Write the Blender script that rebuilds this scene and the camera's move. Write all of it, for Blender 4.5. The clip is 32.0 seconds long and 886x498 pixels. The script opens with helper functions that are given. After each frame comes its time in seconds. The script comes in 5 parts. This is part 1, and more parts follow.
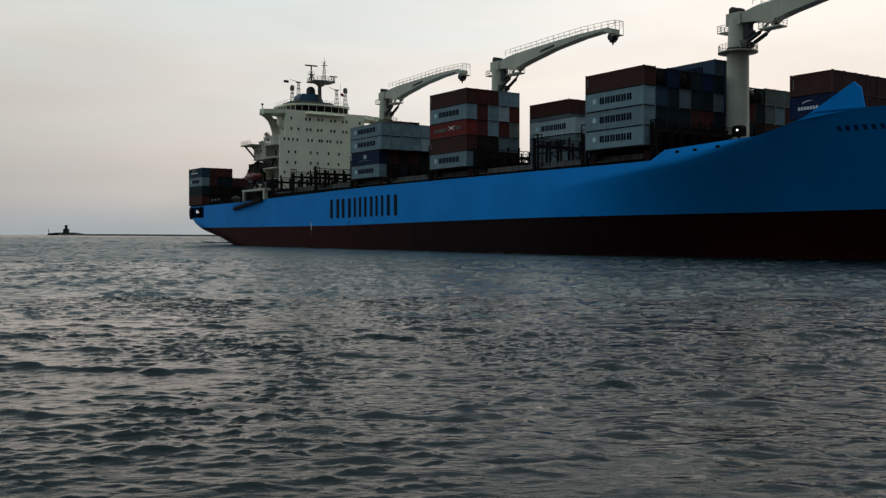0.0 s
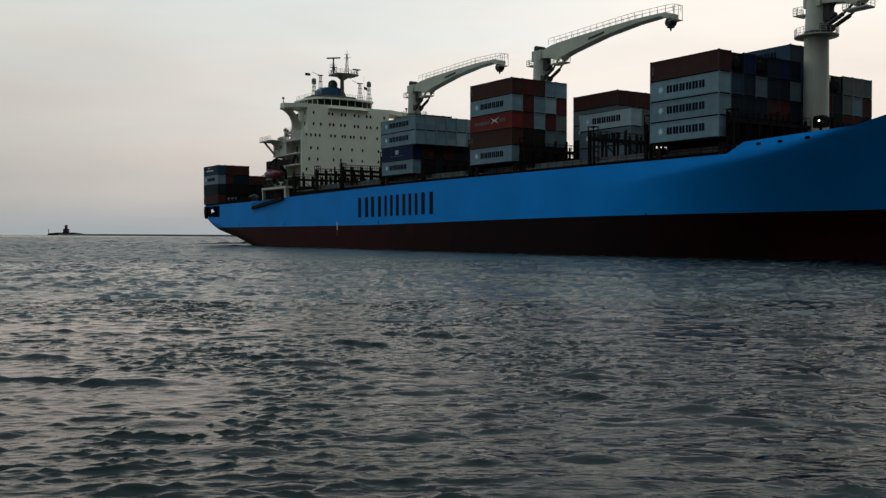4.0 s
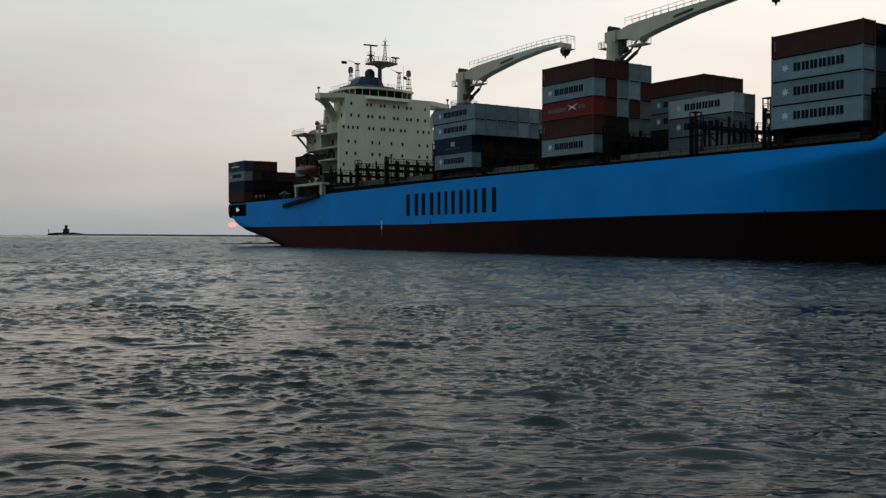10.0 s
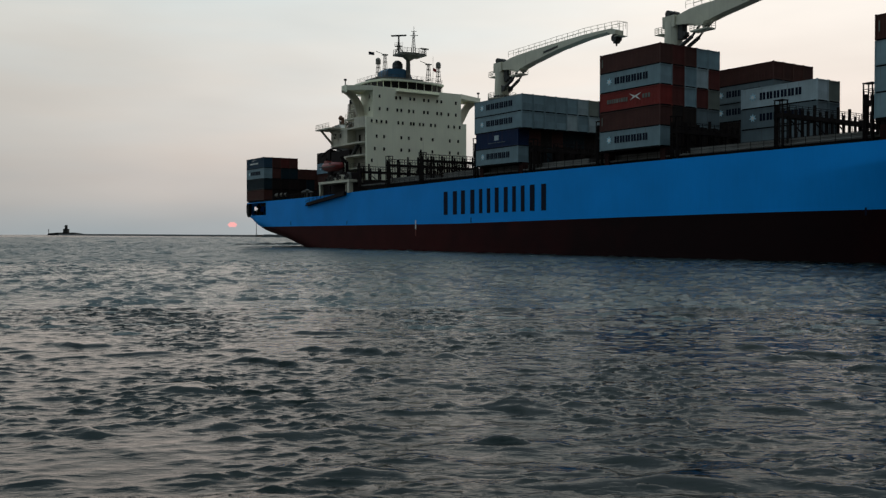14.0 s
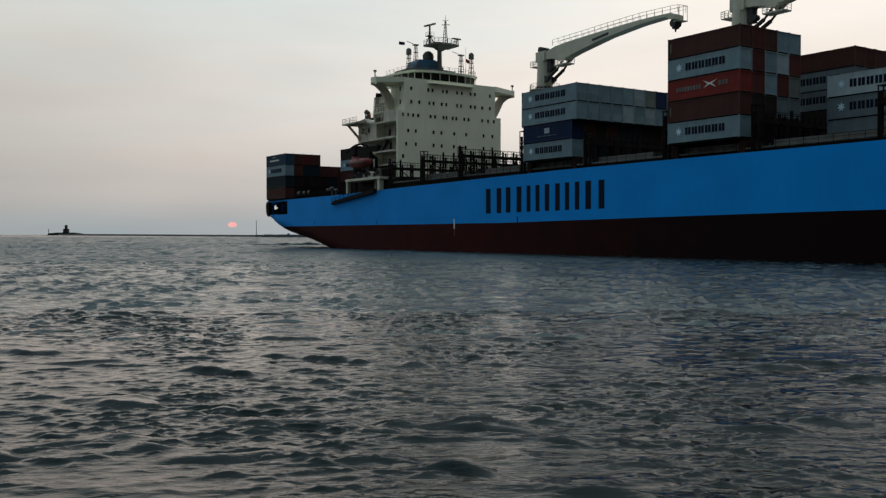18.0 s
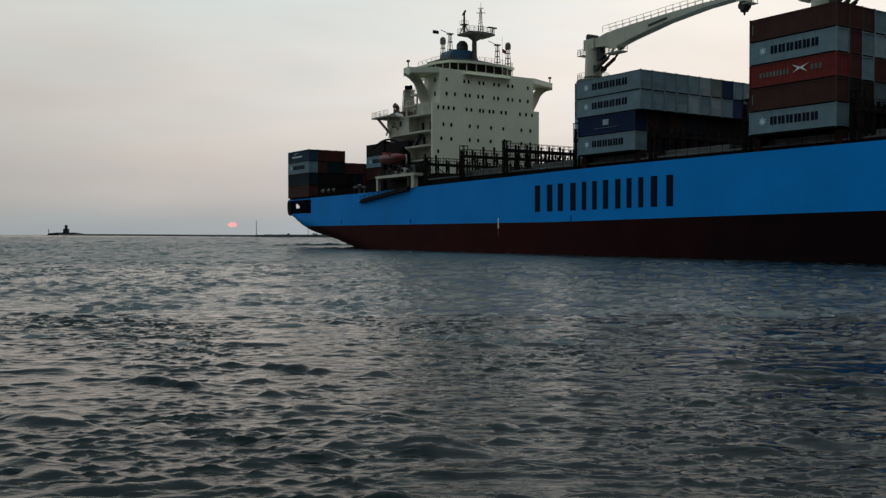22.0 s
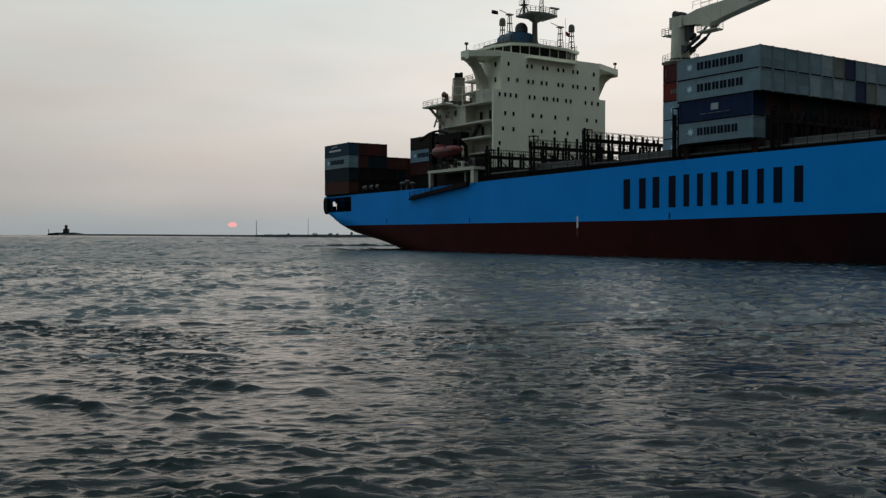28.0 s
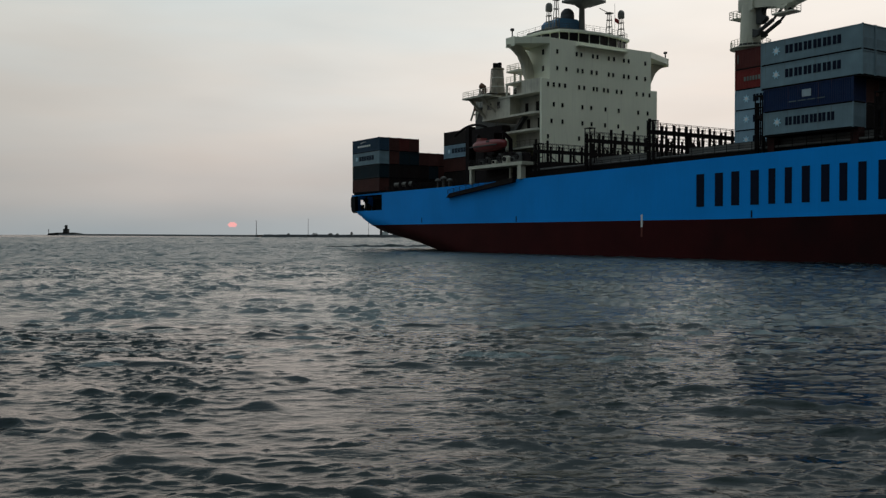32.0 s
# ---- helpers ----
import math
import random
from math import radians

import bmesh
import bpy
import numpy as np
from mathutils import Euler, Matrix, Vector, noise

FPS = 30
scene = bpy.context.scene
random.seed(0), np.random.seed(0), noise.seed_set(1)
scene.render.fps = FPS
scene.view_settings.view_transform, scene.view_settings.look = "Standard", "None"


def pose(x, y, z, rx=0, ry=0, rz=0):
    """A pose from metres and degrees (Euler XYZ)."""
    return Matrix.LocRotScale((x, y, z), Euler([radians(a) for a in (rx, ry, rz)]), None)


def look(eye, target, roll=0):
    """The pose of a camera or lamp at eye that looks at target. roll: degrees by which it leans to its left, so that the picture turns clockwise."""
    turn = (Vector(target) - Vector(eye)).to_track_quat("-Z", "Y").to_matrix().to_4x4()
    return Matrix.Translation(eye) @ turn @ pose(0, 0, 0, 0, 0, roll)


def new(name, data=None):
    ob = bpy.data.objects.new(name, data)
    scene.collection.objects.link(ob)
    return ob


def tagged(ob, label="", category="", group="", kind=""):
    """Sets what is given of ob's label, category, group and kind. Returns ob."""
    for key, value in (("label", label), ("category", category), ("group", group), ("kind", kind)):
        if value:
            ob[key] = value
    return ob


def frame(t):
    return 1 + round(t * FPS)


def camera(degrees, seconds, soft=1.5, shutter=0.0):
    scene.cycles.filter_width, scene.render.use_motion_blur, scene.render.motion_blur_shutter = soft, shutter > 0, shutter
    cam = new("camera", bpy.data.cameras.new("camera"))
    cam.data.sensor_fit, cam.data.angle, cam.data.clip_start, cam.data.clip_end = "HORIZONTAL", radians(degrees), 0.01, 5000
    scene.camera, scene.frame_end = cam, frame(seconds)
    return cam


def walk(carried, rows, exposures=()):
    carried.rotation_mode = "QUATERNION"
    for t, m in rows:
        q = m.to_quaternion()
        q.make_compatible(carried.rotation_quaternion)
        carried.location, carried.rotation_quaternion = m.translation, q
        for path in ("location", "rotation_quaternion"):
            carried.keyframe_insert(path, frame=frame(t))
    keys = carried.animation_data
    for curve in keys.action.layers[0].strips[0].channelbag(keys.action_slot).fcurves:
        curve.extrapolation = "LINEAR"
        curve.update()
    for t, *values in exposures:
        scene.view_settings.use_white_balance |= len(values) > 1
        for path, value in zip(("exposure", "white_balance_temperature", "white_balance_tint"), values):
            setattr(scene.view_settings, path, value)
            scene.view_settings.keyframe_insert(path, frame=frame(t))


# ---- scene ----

# ================= camera: it stands still, low over the water =================
cam = camera(51.17, 32.0, soft=1.35)
EYE = (0.0, 0.0, 3.31)
STILL = look(EYE, (0.0, 100.0, 3.31 - 100.0 * math.tan(radians(0.927))))
walk(cam, [(0.0, STILL), (32.0, STILL)], exposures=((0.0, 0.1), (10.0, 0.07), (20.0, 0.02), (32.0, -0.03)))

# ================= world, sun =================
SUN_AZ = radians(-12.8)      # from +Y towards -X
world = bpy.data.worlds.new("sky")
scene.world = world
world.use_nodes = True
wn, wl = world.node_tree.nodes, world.node_tree.links
wn.clear()


def wnode(kind, **values):
    n = wn.new(kind)
    for k, val in values.items():
        n.inputs[k].default_value = val
    return n


sky = wn.new("ShaderNodeTexSky")
sky.sky_type = "NISHITA"
sky.sun_disc = False
sky.sun_elevation = radians(2.0)
sky.sun_rotation = SUN_AZ
sky.air_density, sky.dust_density, sky.ozone_density = 1.5, 4.0, 1.0
bg_clear = wnode("ShaderNodeBackground", Strength=0.005)
wl.new(sky.outputs[0], bg_clear.inputs[0])
# layered overcast: pale veil, warmer low down, greyer towards the open sea
tc = wn.new("ShaderNodeTexCoord")
sep = wn.new("ShaderNodeSeparateXYZ")
wl.new(tc.outputs["Generated"], sep.inputs[0])
low = wn.new("ShaderNodeValToRGB")
low.color_ramp.interpolation = "EASE"
els = low.color_ramp.elements
els[0].position, els[0].color = 0.0, (0.42, 0.425, 0.425, 1)
els[1].position, els[1].color = 1.0, (0.74, 0.93, 1.04, 1)
for p, c in ((0.05, (0.525, 0.515, 0.495, 1)), (0.12, (0.68, 0.652, 0.613, 1)), (0.25, (0.73, 0.735, 0.705, 1)), (0.36, (0.55, 0.60, 0.60, 1)), (0.5, (0.29, 0.365, 0.42, 1))):
    e = els.new(p)
    e.color = c
wl.new(sep.outputs[2], low.inputs[0])
side = wn.new("ShaderNodeMapRange")
side.interpolation_type = "SMOOTHSTEP"
for k, val in zip(("From Min", "From Max", "To Min", "To Max"), (-0.5, 0.22, 0.83, 1.19)):
    side.inputs[k].default_value = val
wl.new(sep.outputs[0], side.inputs["Value"])
stretch = wnode("ShaderNodeMapping", Scale=(1.6, 1.6, 7.0))
wl.new(tc.outputs["Generated"], stretch.inputs[0])
cloud = wnode("ShaderNodeTexNoise", Scale=1.6, Detail=4.0, Roughness=0.5)
wl.new(stretch.outputs[0], cloud.inputs[0])
veil = wn.new("ShaderNodeMapRange")
for k, val in zip(("From Min", "From Max", "To Min", "To Max"), (0.3, 0.7, 0.91, 1.08)):
    veil.inputs[k].default_value = val
wl.new(cloud.outputs[0], veil.inputs["Value"])
# the sky away from the sunset is dim low down and bright overhead
away = wn.new("ShaderNodeMath")
away.operation = "MULTIPLY_ADD"
away.inputs[1].default_value = 1.3
wl.new(sep.outputs[2], away.inputs[0])
lean = wn.new("ShaderNodeMath")
lean.operation = "MULTIPLY_ADD"
lean.inputs[1].default_value = -0.35
wl.new(sep.outputs[0], lean.inputs[0])
wl.new(sep.outputs[1], lean.inputs[2])
wl.new(lean.outputs[0], away.inputs[2])
dim = wn.new("ShaderNodeMapRange")
dim.interpolation_type = "SMOOTHSTEP"
for k, val in zip(("From Min", "From Max", "To Min", "To Max"), (-0.35, 0.8, 0.07, 1.0)):
    dim.inputs[k].default_value = val
wl.new(away.outputs[0], dim.inputs["Value"])
mul0 = wn.new("ShaderNodeMath")
mul0.operation = "MULTIPLY"
wl.new(side.outputs[0], mul0.inputs[0])
wl.new(dim.outputs[0], mul0.inputs[1])
mul = wn.new("ShaderNodeMath")
mul.operation = "MULTIPLY"
wl.new(mul0.outputs[0], mul.inputs[0])
wl.new(veil.outputs[0], mul.inputs[1])
tint = wn.new("ShaderNodeValToRGB")
tint.color_ramp.elements[0].position, tint.color_ramp.elements[0].color = 0.25, (0.945, 1.0, 1.0, 1)
tint.color_ramp.elements[1].position, tint.color_ramp.elements[1].color = 0.75, (1.035, 1.0, 0.965, 1)
half_x = wnode("ShaderNodeMath")
half_x.operation = "MULTIPLY_ADD"
half_x.inputs[1].default_value, half_x.inputs[2].default_value = 0.8, 0.5
wl.new(sep.outputs[0], half_x.inputs[0])
wl.new(half_x.outputs[0], tint.inputs[0])
tinted = wn.new("ShaderNodeVectorMath")
tinted.operation = "MULTIPLY"
wl.new(low.outputs[0], tinted.inputs[0])
wl.new(tint.outputs[0], tinted.inputs[1])
hue_map = wnode("ShaderNodeMapping", Scale=(1.3, 1.3, 9.0), Location=(3.1, 0.4, 0.2))
wl.new(tc.outputs["Generated"], hue_map.inputs[0])
hue = wnode("ShaderNodeTexNoise", Scale=1.5, Detail=3.0, Roughness=0.5)
wl.new(hue_map.outputs[0], hue.inputs[0])
bands = wn.new("ShaderNodeValToRGB")
bands.color_ramp.elements[0].position, bands.color_ramp.elements[0].color = 0.36, (0.955, 1.0, 1.045, 1)
bands.color_ramp.elements[1].position, bands.color_ramp.elements[1].color = 0.64, (1.035, 0.995, 0.99, 1)
wl.new(hue.outputs[0], bands.inputs[0])
banded = wn.new("ShaderNodeVectorMath")
banded.operation = "MULTIPLY"
wl.new(tinted.outputs[0], banded.inputs[0])
wl.new(bands.outputs[0], banded.inputs[1])
bg_veil = wn.new("ShaderNodeBackground")
wl.new(banded.outputs[0], bg_veil.inputs[0])
wl.new(mul.outputs[0], bg_veil.inputs[1])
both = wn.new("ShaderNodeAddShader")
wl.new(bg_clear.outputs[0], both.inputs[0])
wl.new(bg_veil.outputs[0], both.inputs[1])
wout = wn.new("ShaderNodeOutputWorld")
wl.new(both.outputs[0], wout.inputs[0])

sun = bpy.data.lights.new("sun", "SUN")
sun.energy, sun.angle, sun.color = 0.08, radians(40), (1.0, 0.72, 0.58)
sun_ob = new("sun", sun)
sun_ob.matrix_world = look((0, 0, 60), (-math.sin(SUN_AZ) * 100, -math.cos(SUN_AZ) * 100, 60 - 6))


# ================= materials =================
def material(name, colour, rough=0.5, metal=0.0, vary=0.12, scale=0.6, bump=0.0, bscale=6.0, streak=0.0, spec=0.5, per_object=0.0, rust=0.0):
    """Painted or raw surface: base colour with broad stains, fine grain, vertical run-off streaks and rust specks."""
    m = bpy.data.materials.new(name)
    m.use_nodes = True
    nt = m.node_tree
    n, l = nt.nodes, nt.links
    b = n["Principled BSDF"]
    b.inputs["Roughness"].default_value, b.inputs["Metallic"].default_value = rough, metal
    b.inputs["Specular IOR Level"].default_value = spec
    co = n.new("ShaderNodeTexCoord")
    big = n.new("ShaderNodeTexNoise")
    big.inputs["Scale"].default_value, big.inputs["Detail"].default_value = scale, 5
    l.new(co.outputs["Object"], big.inputs[0])
    mp = n.new("ShaderNodeMapping")
    mp.inputs["Scale"].default_value = (2.2, 2.2, 0.12)
    l.new(co.outputs["Object"], mp.inputs[0])
    run = n.new("ShaderNodeTexNoise")
    run.inputs["Scale"].default_value, run.inputs["Detail"].default_value = 1.4, 4
    l.new(mp.outputs[0], run.inputs[0])
    mix = n.new("ShaderNodeMath")
    mix.operation = "MULTIPLY_ADD"
    mix.inputs[1].default_value = streak
    l.new(run.outputs[0], mix.inputs[0])
    r2 = n.new("ShaderNodeMapRange")
    for k, val in zip(("From Min", "From Max", "To Min", "To Max"), (0.3, 0.7, 1 - vary - streak * 0.5, 1 + vary - streak * 0.5)):
        r2.inputs[k].default_value = val
    l.new(big.outputs[0], r2.inputs["Value"])
    l.new(r2.outputs[0], mix.inputs[2])
    last = mix.outputs[0]
    if per_object:
        oi = n.new("ShaderNodeObjectInfo")
        r3 = n.new("ShaderNodeMapRange")
        r3.inputs["To Min"].default_value, r3.inputs["To Max"].default_value = 1 - per_object, 1 + per_object
        l.new(oi.outputs["Random"], r3.inputs["Value"])
        mm = n.new("ShaderNodeMath")
        mm.operation = "MULTIPLY"
        l.new(last, mm.inputs[0])
        l.new(r3.outputs[0], mm.inputs[1])
        last = mm.outputs[0]
    sc = n.new("ShaderNodeVectorMath")
    sc.operation = "SCALE"
    sc.inputs[0].default_value = colour
    l.new(last, sc.inputs["Scale"])
    out = sc.outputs[0]
    if rust:
        rn = n.new("ShaderNodeTexNoise")
        rn.inputs["Scale"].default_value, rn.inputs["Detail"].default_value = 1.1, 8
        l.new(mp.outputs[0], rn.inputs[0])
        rr = n.new("ShaderNodeMapRange")
        for k, val in zip(("From Min", "From Max", "To Min", "To Max"), (0.62, 0.75, 0.0, rust)):
            rr.inputs[k].default_value = val
        l.new(rn.outputs[0], rr.inputs["Value"])
        mx = n.new("ShaderNodeMix")
        mx.data_type = "RGBA"
        l.new(rr.outputs[0], mx.inputs[0])
        l.new(out, mx.inputs[6])
        mx.inputs[7].default_value = (0.10, 0.045, 0.02, 1)
        out = mx.outputs[2]
    l.new(out, b.inputs["Base Color"])
    if bump:
        fine = n.new("ShaderNodeTexNoise")
        fine.inputs["Scale"].default_value, fine.inputs["Detail"].default_value = bscale, 4
        l.new(co.outputs["Object"], fine.inputs[0])
        bp = n.new("ShaderNodeBump")
        bp.inputs["Strength"].default_value, bp.inputs["Distance"].default_value = bump, 0.05
        l.new(fine.outputs[0], bp.inputs["Height"])
        l.new(bp.outputs[0], b.inputs["Normal"])
    return m


M_BLUE = material("hull_blue_paint", (0.001, 0.285, 0.82), 0.6, vary=0.07, spec=0.08, scale=0.12, streak=0.12, bump=0.25, bscale=0.5)
M_RED = material("antifouling_red", (0.042, 0.0045, 0.005), 0.7, spec=0.08, vary=0.2, scale=0.2, streak=0.3, bump=0.2, bscale=0.7)
# bottom paint turns near black along the forward part, ragged at both ends
nt = M_RED.node_tree
co = nt.nodes.new("ShaderNodeTexCoord")
along = nt.nodes.new("ShaderNodeSeparateXYZ")
nt.links.new(co.outputs["Object"], along.inputs[0])
patch = nt.nodes.new("ShaderNodeTexNoise")
patch.inputs["Scale"].default_value, patch.inputs["Detail"].default_value = 0.12, 6
nt.links.new(co.outputs["Object"], patch.inputs[0])
ragged = nt.nodes.new("ShaderNodeMath")
ragged.operation = "MULTIPLY_ADD"
ragged.inputs[1].default_value = 60.0
nt.links.new(patch.outputs[0], ragged.inputs[0])
nt.links.new(along.outputs[0], ragged.inputs[2])
dark_start = nt.nodes.new("ShaderNodeMapRange")
for k, val in zip(("From Min", "From Max", "To Min", "To Max"), (36.0, 84.0, 0.0, 0.85)):
    dark_start.inputs[k].default_value = val
nt.links.new(ragged.outputs[0], dark_start.inputs["Value"])
dark_mix = nt.nodes.new("ShaderNodeMix")
dark_mix.data_type = "RGBA"
old = nt.nodes["Principled BSDF"].inputs["Base Color"]
dark_end = nt.nodes.new("ShaderNodeMapRange")
for k, val in zip(("From Min", "From Max", "To Min", "To Max"), (128.0, 150.0, 1.0, 0.25)):
    dark_end.inputs[k].default_value = val
nt.links.new(ragged.outputs[0], dark_end.inputs["Value"])
dark_amount = nt.nodes.new("ShaderNodeMath")
dark_amount.operation = "MULTIPLY"
nt.links.new(dark_start.outputs[0], dark_amount.inputs[0])
nt.links.new(dark_end.outputs[0], dark_amount.inputs[1])
nt.links.new(dark_amount.outputs[0], dark_mix.inputs[0])
nt.links.new(old.links[0].from_socket, dark_mix.inputs[6])
dark_mix.inputs[7].default_value = (0.004, 0.002, 0.003, 1)
nt.links.new(dark_mix.outputs[2], old)
M_NAVY = material("navy_lettering", (0.004, 0.008, 0.022), 0.7, spec=0.1, vary=0.1)
M_WHITE = material("white_paint", (0.75, 0.75, 0.72), 0.5, vary=0.08)
M_CREAM = material("cream_house_paint", (0.85, 0.84, 0.66), 0.5, vary=0.06, scale=0.15, streak=0.14, rust=0.2)
M_GRIMY = material("soot_stained_cream_paint", (0.59, 0.55, 0.445), 0.6, vary=0.25, scale=0.35, streak=0.4, rust=0.6)
M_RUSTY = material("rust_brown_steel", (0.16, 0.085, 0.055), 0.8, vary=0.35, scale=0.8, streak=0.4, spec=0.2)
# darker cream: carries the recess wall's shade as well as soot
M_SOOT_SHADE = material("sooty_and_shaded_cream_paint", (0.38, 0.36, 0.31), 0.7, vary=0.3, scale=0.4, streak=0.4, spec=0.2)
M_CRANE = material("cream_crane_paint", (0.55, 0.53, 0.42), 0.5, vary=0.1, scale=0.3, streak=0.2, rust=0.35)
M_DECK = material("dark_red_deck_paint", (0.04, 0.014, 0.012), 0.8, spec=0.15, vary=0.25, scale=0.4)
M_STEEL = material("dark_oxide_steel", (0.014, 0.010, 0.010), 0.8, spec=0.12, vary=0.3, scale=0.8)
M_HATCH = material("grey_hatch_paint", (0.12, 0.117, 0.108), 0.75, spec=0.2, vary=0.25, scale=0.4, rust=0.5)
# black steel; also stands in for shade in openings and gaps
M_BLACK = material("black_steel_and_painted_shade", (0.005, 0.005, 0.006), 0.8, spec=0.1, vary=0.2)
M_DARK = material("dark_mast_paint", (0.055, 0.055, 0.055), 0.6, spec=0.2, vary=0.15)
M_MAST = material("weathered_grey_mast_paint", (0.17, 0.16, 0.14), 0.6, spec=0.3, vary=0.25, scale=0.8, rust=0.4)
M_BLUEHOUSE = material("blue_funnel_paint", (0.03, 0.12, 0.22), 0.5, vary=0.1)
M_ORANGE = material("orange_lifeboat_shell", (0.18, 0.016, 0.014), 0.5, vary=0.1)
M_ROCK = material("breakwater_rock", (0.022, 0.022, 0.022), 0.9, vary=0.35, scale=0.3, bump=0.6, bscale=1.0)
M_STONE = material("lighthouse_stone", (0.035, 0.033, 0.03), 0.8, vary=0.2)
M_LEAF = material("dark_scrub_leaves", (0.015, 0.02, 0.012), 0.8, vary=0.4)
M_GLASS = material("dark_window_glass", (0.006, 0.007, 0.008), 0.15, vary=0.05, spec=0.3)
M_TANK = material("ochre_tank_paint", (0.07, 0.044, 0.015), 0.5, vary=0.2)
M_EXHAUST = material("sooty_exhaust_paint", (0.27, 0.235, 0.18), 0.7, vary=0.35, scale=0.6, streak=0.5, rust=0.8)
M_ROPE = material("pale_weathered_rope", (0.13, 0.12, 0.105), 0.9, spec=0.1, vary=0.3, scale=2.0)
M_TUGMARK = material("dull_red_mark_paint", (0.15, 0.045, 0.035), 0.7, spec=0.1, vary=0.2)
M_FLAG = material("red_flag_cloth", (0.35, 0.03, 0.03), 0.8, vary=0.2)
M_NAME = material("dark_blue_lettering", (0.002, 0.05, 0.16), 0.7, vary=0.1, spec=0.1)
M_STAR = material("pale_emblem_star", (0.42, 0.70, 0.84), 0.5, vary=0.1)
BOX_COLOURS = {
    "grey": ("light blue-grey", (0.20, 0.295, 0.335)), "pale": ("pale grey", (0.34, 0.41, 0.44)), "brown": ("dark brown", (0.075, 0.026, 0.021)),
    "red": ("orange-red", (0.20, 0.024, 0.020)), "maroon": ("maroon", (0.095, 0.020, 0.017)), "navy": ("navy blue", (0.005, 0.028, 0.10)),
    "blue": ("steel blue", (0.026, 0.060, 0.10)), "teal": ("dark blue-green", (0.006, 0.020, 0.028)), "olive": ("grey-green", (0.15, 0.17, 0.15)),
    "storm": ("dim blue-grey", (0.16, 0.236, 0.27)), "cloud": ("dull pale grey", (0.25, 0.31, 0.33)),
    "ink": ("dark navy blue", (0.003, 0.018, 0.066)), "slate": ("slate grey", (0.12, 0.16, 0.18)),
    "ice": ("pale blue-grey", (0.24, 0.36, 0.44)), "dark": ("near-black brown", (0.014, 0.009, 0.008)),
}
BOX_MATS = {k: material(k + "_container_paint", c, 0.6, vary=0.14, scale=0.5, streak=0.25, spec=0.2, per_object=0.15, rust=0.4) for k, (_, c) in BOX_COLOURS.items()}


def water_material(name, rough, ripple, ior):
    m = bpy.data.materials.new(name)
    m.use_nodes = True
    n, l = m.node_tree.nodes, m.node_tree.links
    b = n["Principled BSDF"]
    b.inputs["Base Color"].default_value = (0.0004, 0.0034, 0.0026, 1)
    b.inputs["Roughness"].default_value = rough
    b.inputs["IOR"].default_value = ior
    b.inputs["Specular Tint"].default_value = (0.755, 0.97, 0.935, 1)
    co = n.new("ShaderNodeTexCoord")
    mp = n.new("ShaderNodeMapping")
    mp.inputs["Scale"].default_value = (0.42, 1.0, 1.0)
    mp.inputs["Rotation"].default_value = (0, 0, 0.08)
    l.new(co.outputs["Object"], mp.inputs[0])
    height = None
    for scale, detail, dist, amount in ripple:
        t = n.new("ShaderNodeTexNoise")
        t.inputs["Scale"].default_value, t.inputs["Detail"].default_value = scale, detail
        t.inputs["Roughness"].default_value = 0.55
        l.new(mp.outputs[0], t.inputs[0])
        bp = n.new("ShaderNodeBump")
        bp.inputs["Strength"].default_value, bp.inputs["Distance"].default_value = amount, dist
        crest = n.new("ShaderNodeMapRange")
        for k, val in zip(("From Min", "From Max", "To Min", "To Max"), (0.46, 0.82, 0.0, 1.0)):
            crest.inputs[k].default_value = val
        l.new(t.outputs[0], crest.inputs["Value"])
        l.new(crest.outputs[0], bp.inputs["Height"])
        if height is not None:
            l.new(height, bp.inputs["Normal"])
        height = bp.outputs[0]
    l.new(height, b.inputs["Normal"])
    return m


M_SEA = water_material("open_sea_water", 0.25, ((0.12, 3, 1.2, 0.8), (0.5, 4, 0.5, 0.9)), 1.25)
M_CHOP = water_material("choppy_sea_water", 0.15, ((1.6, 4, 0.13, 1.0), (3.6, 3, 0.066, 1.0)), 1.72)
M_SWELL = water_material("rippled_sea_water", 0.1, ((7.0, 3, 0.007, 1.0),), 1.2)
M_OFFING = water_material("distant_sea_water", 0.3, ((0.6, 4, 0.36, 1.0), (2.0, 3, 0.2, 1.0)), 1.8)


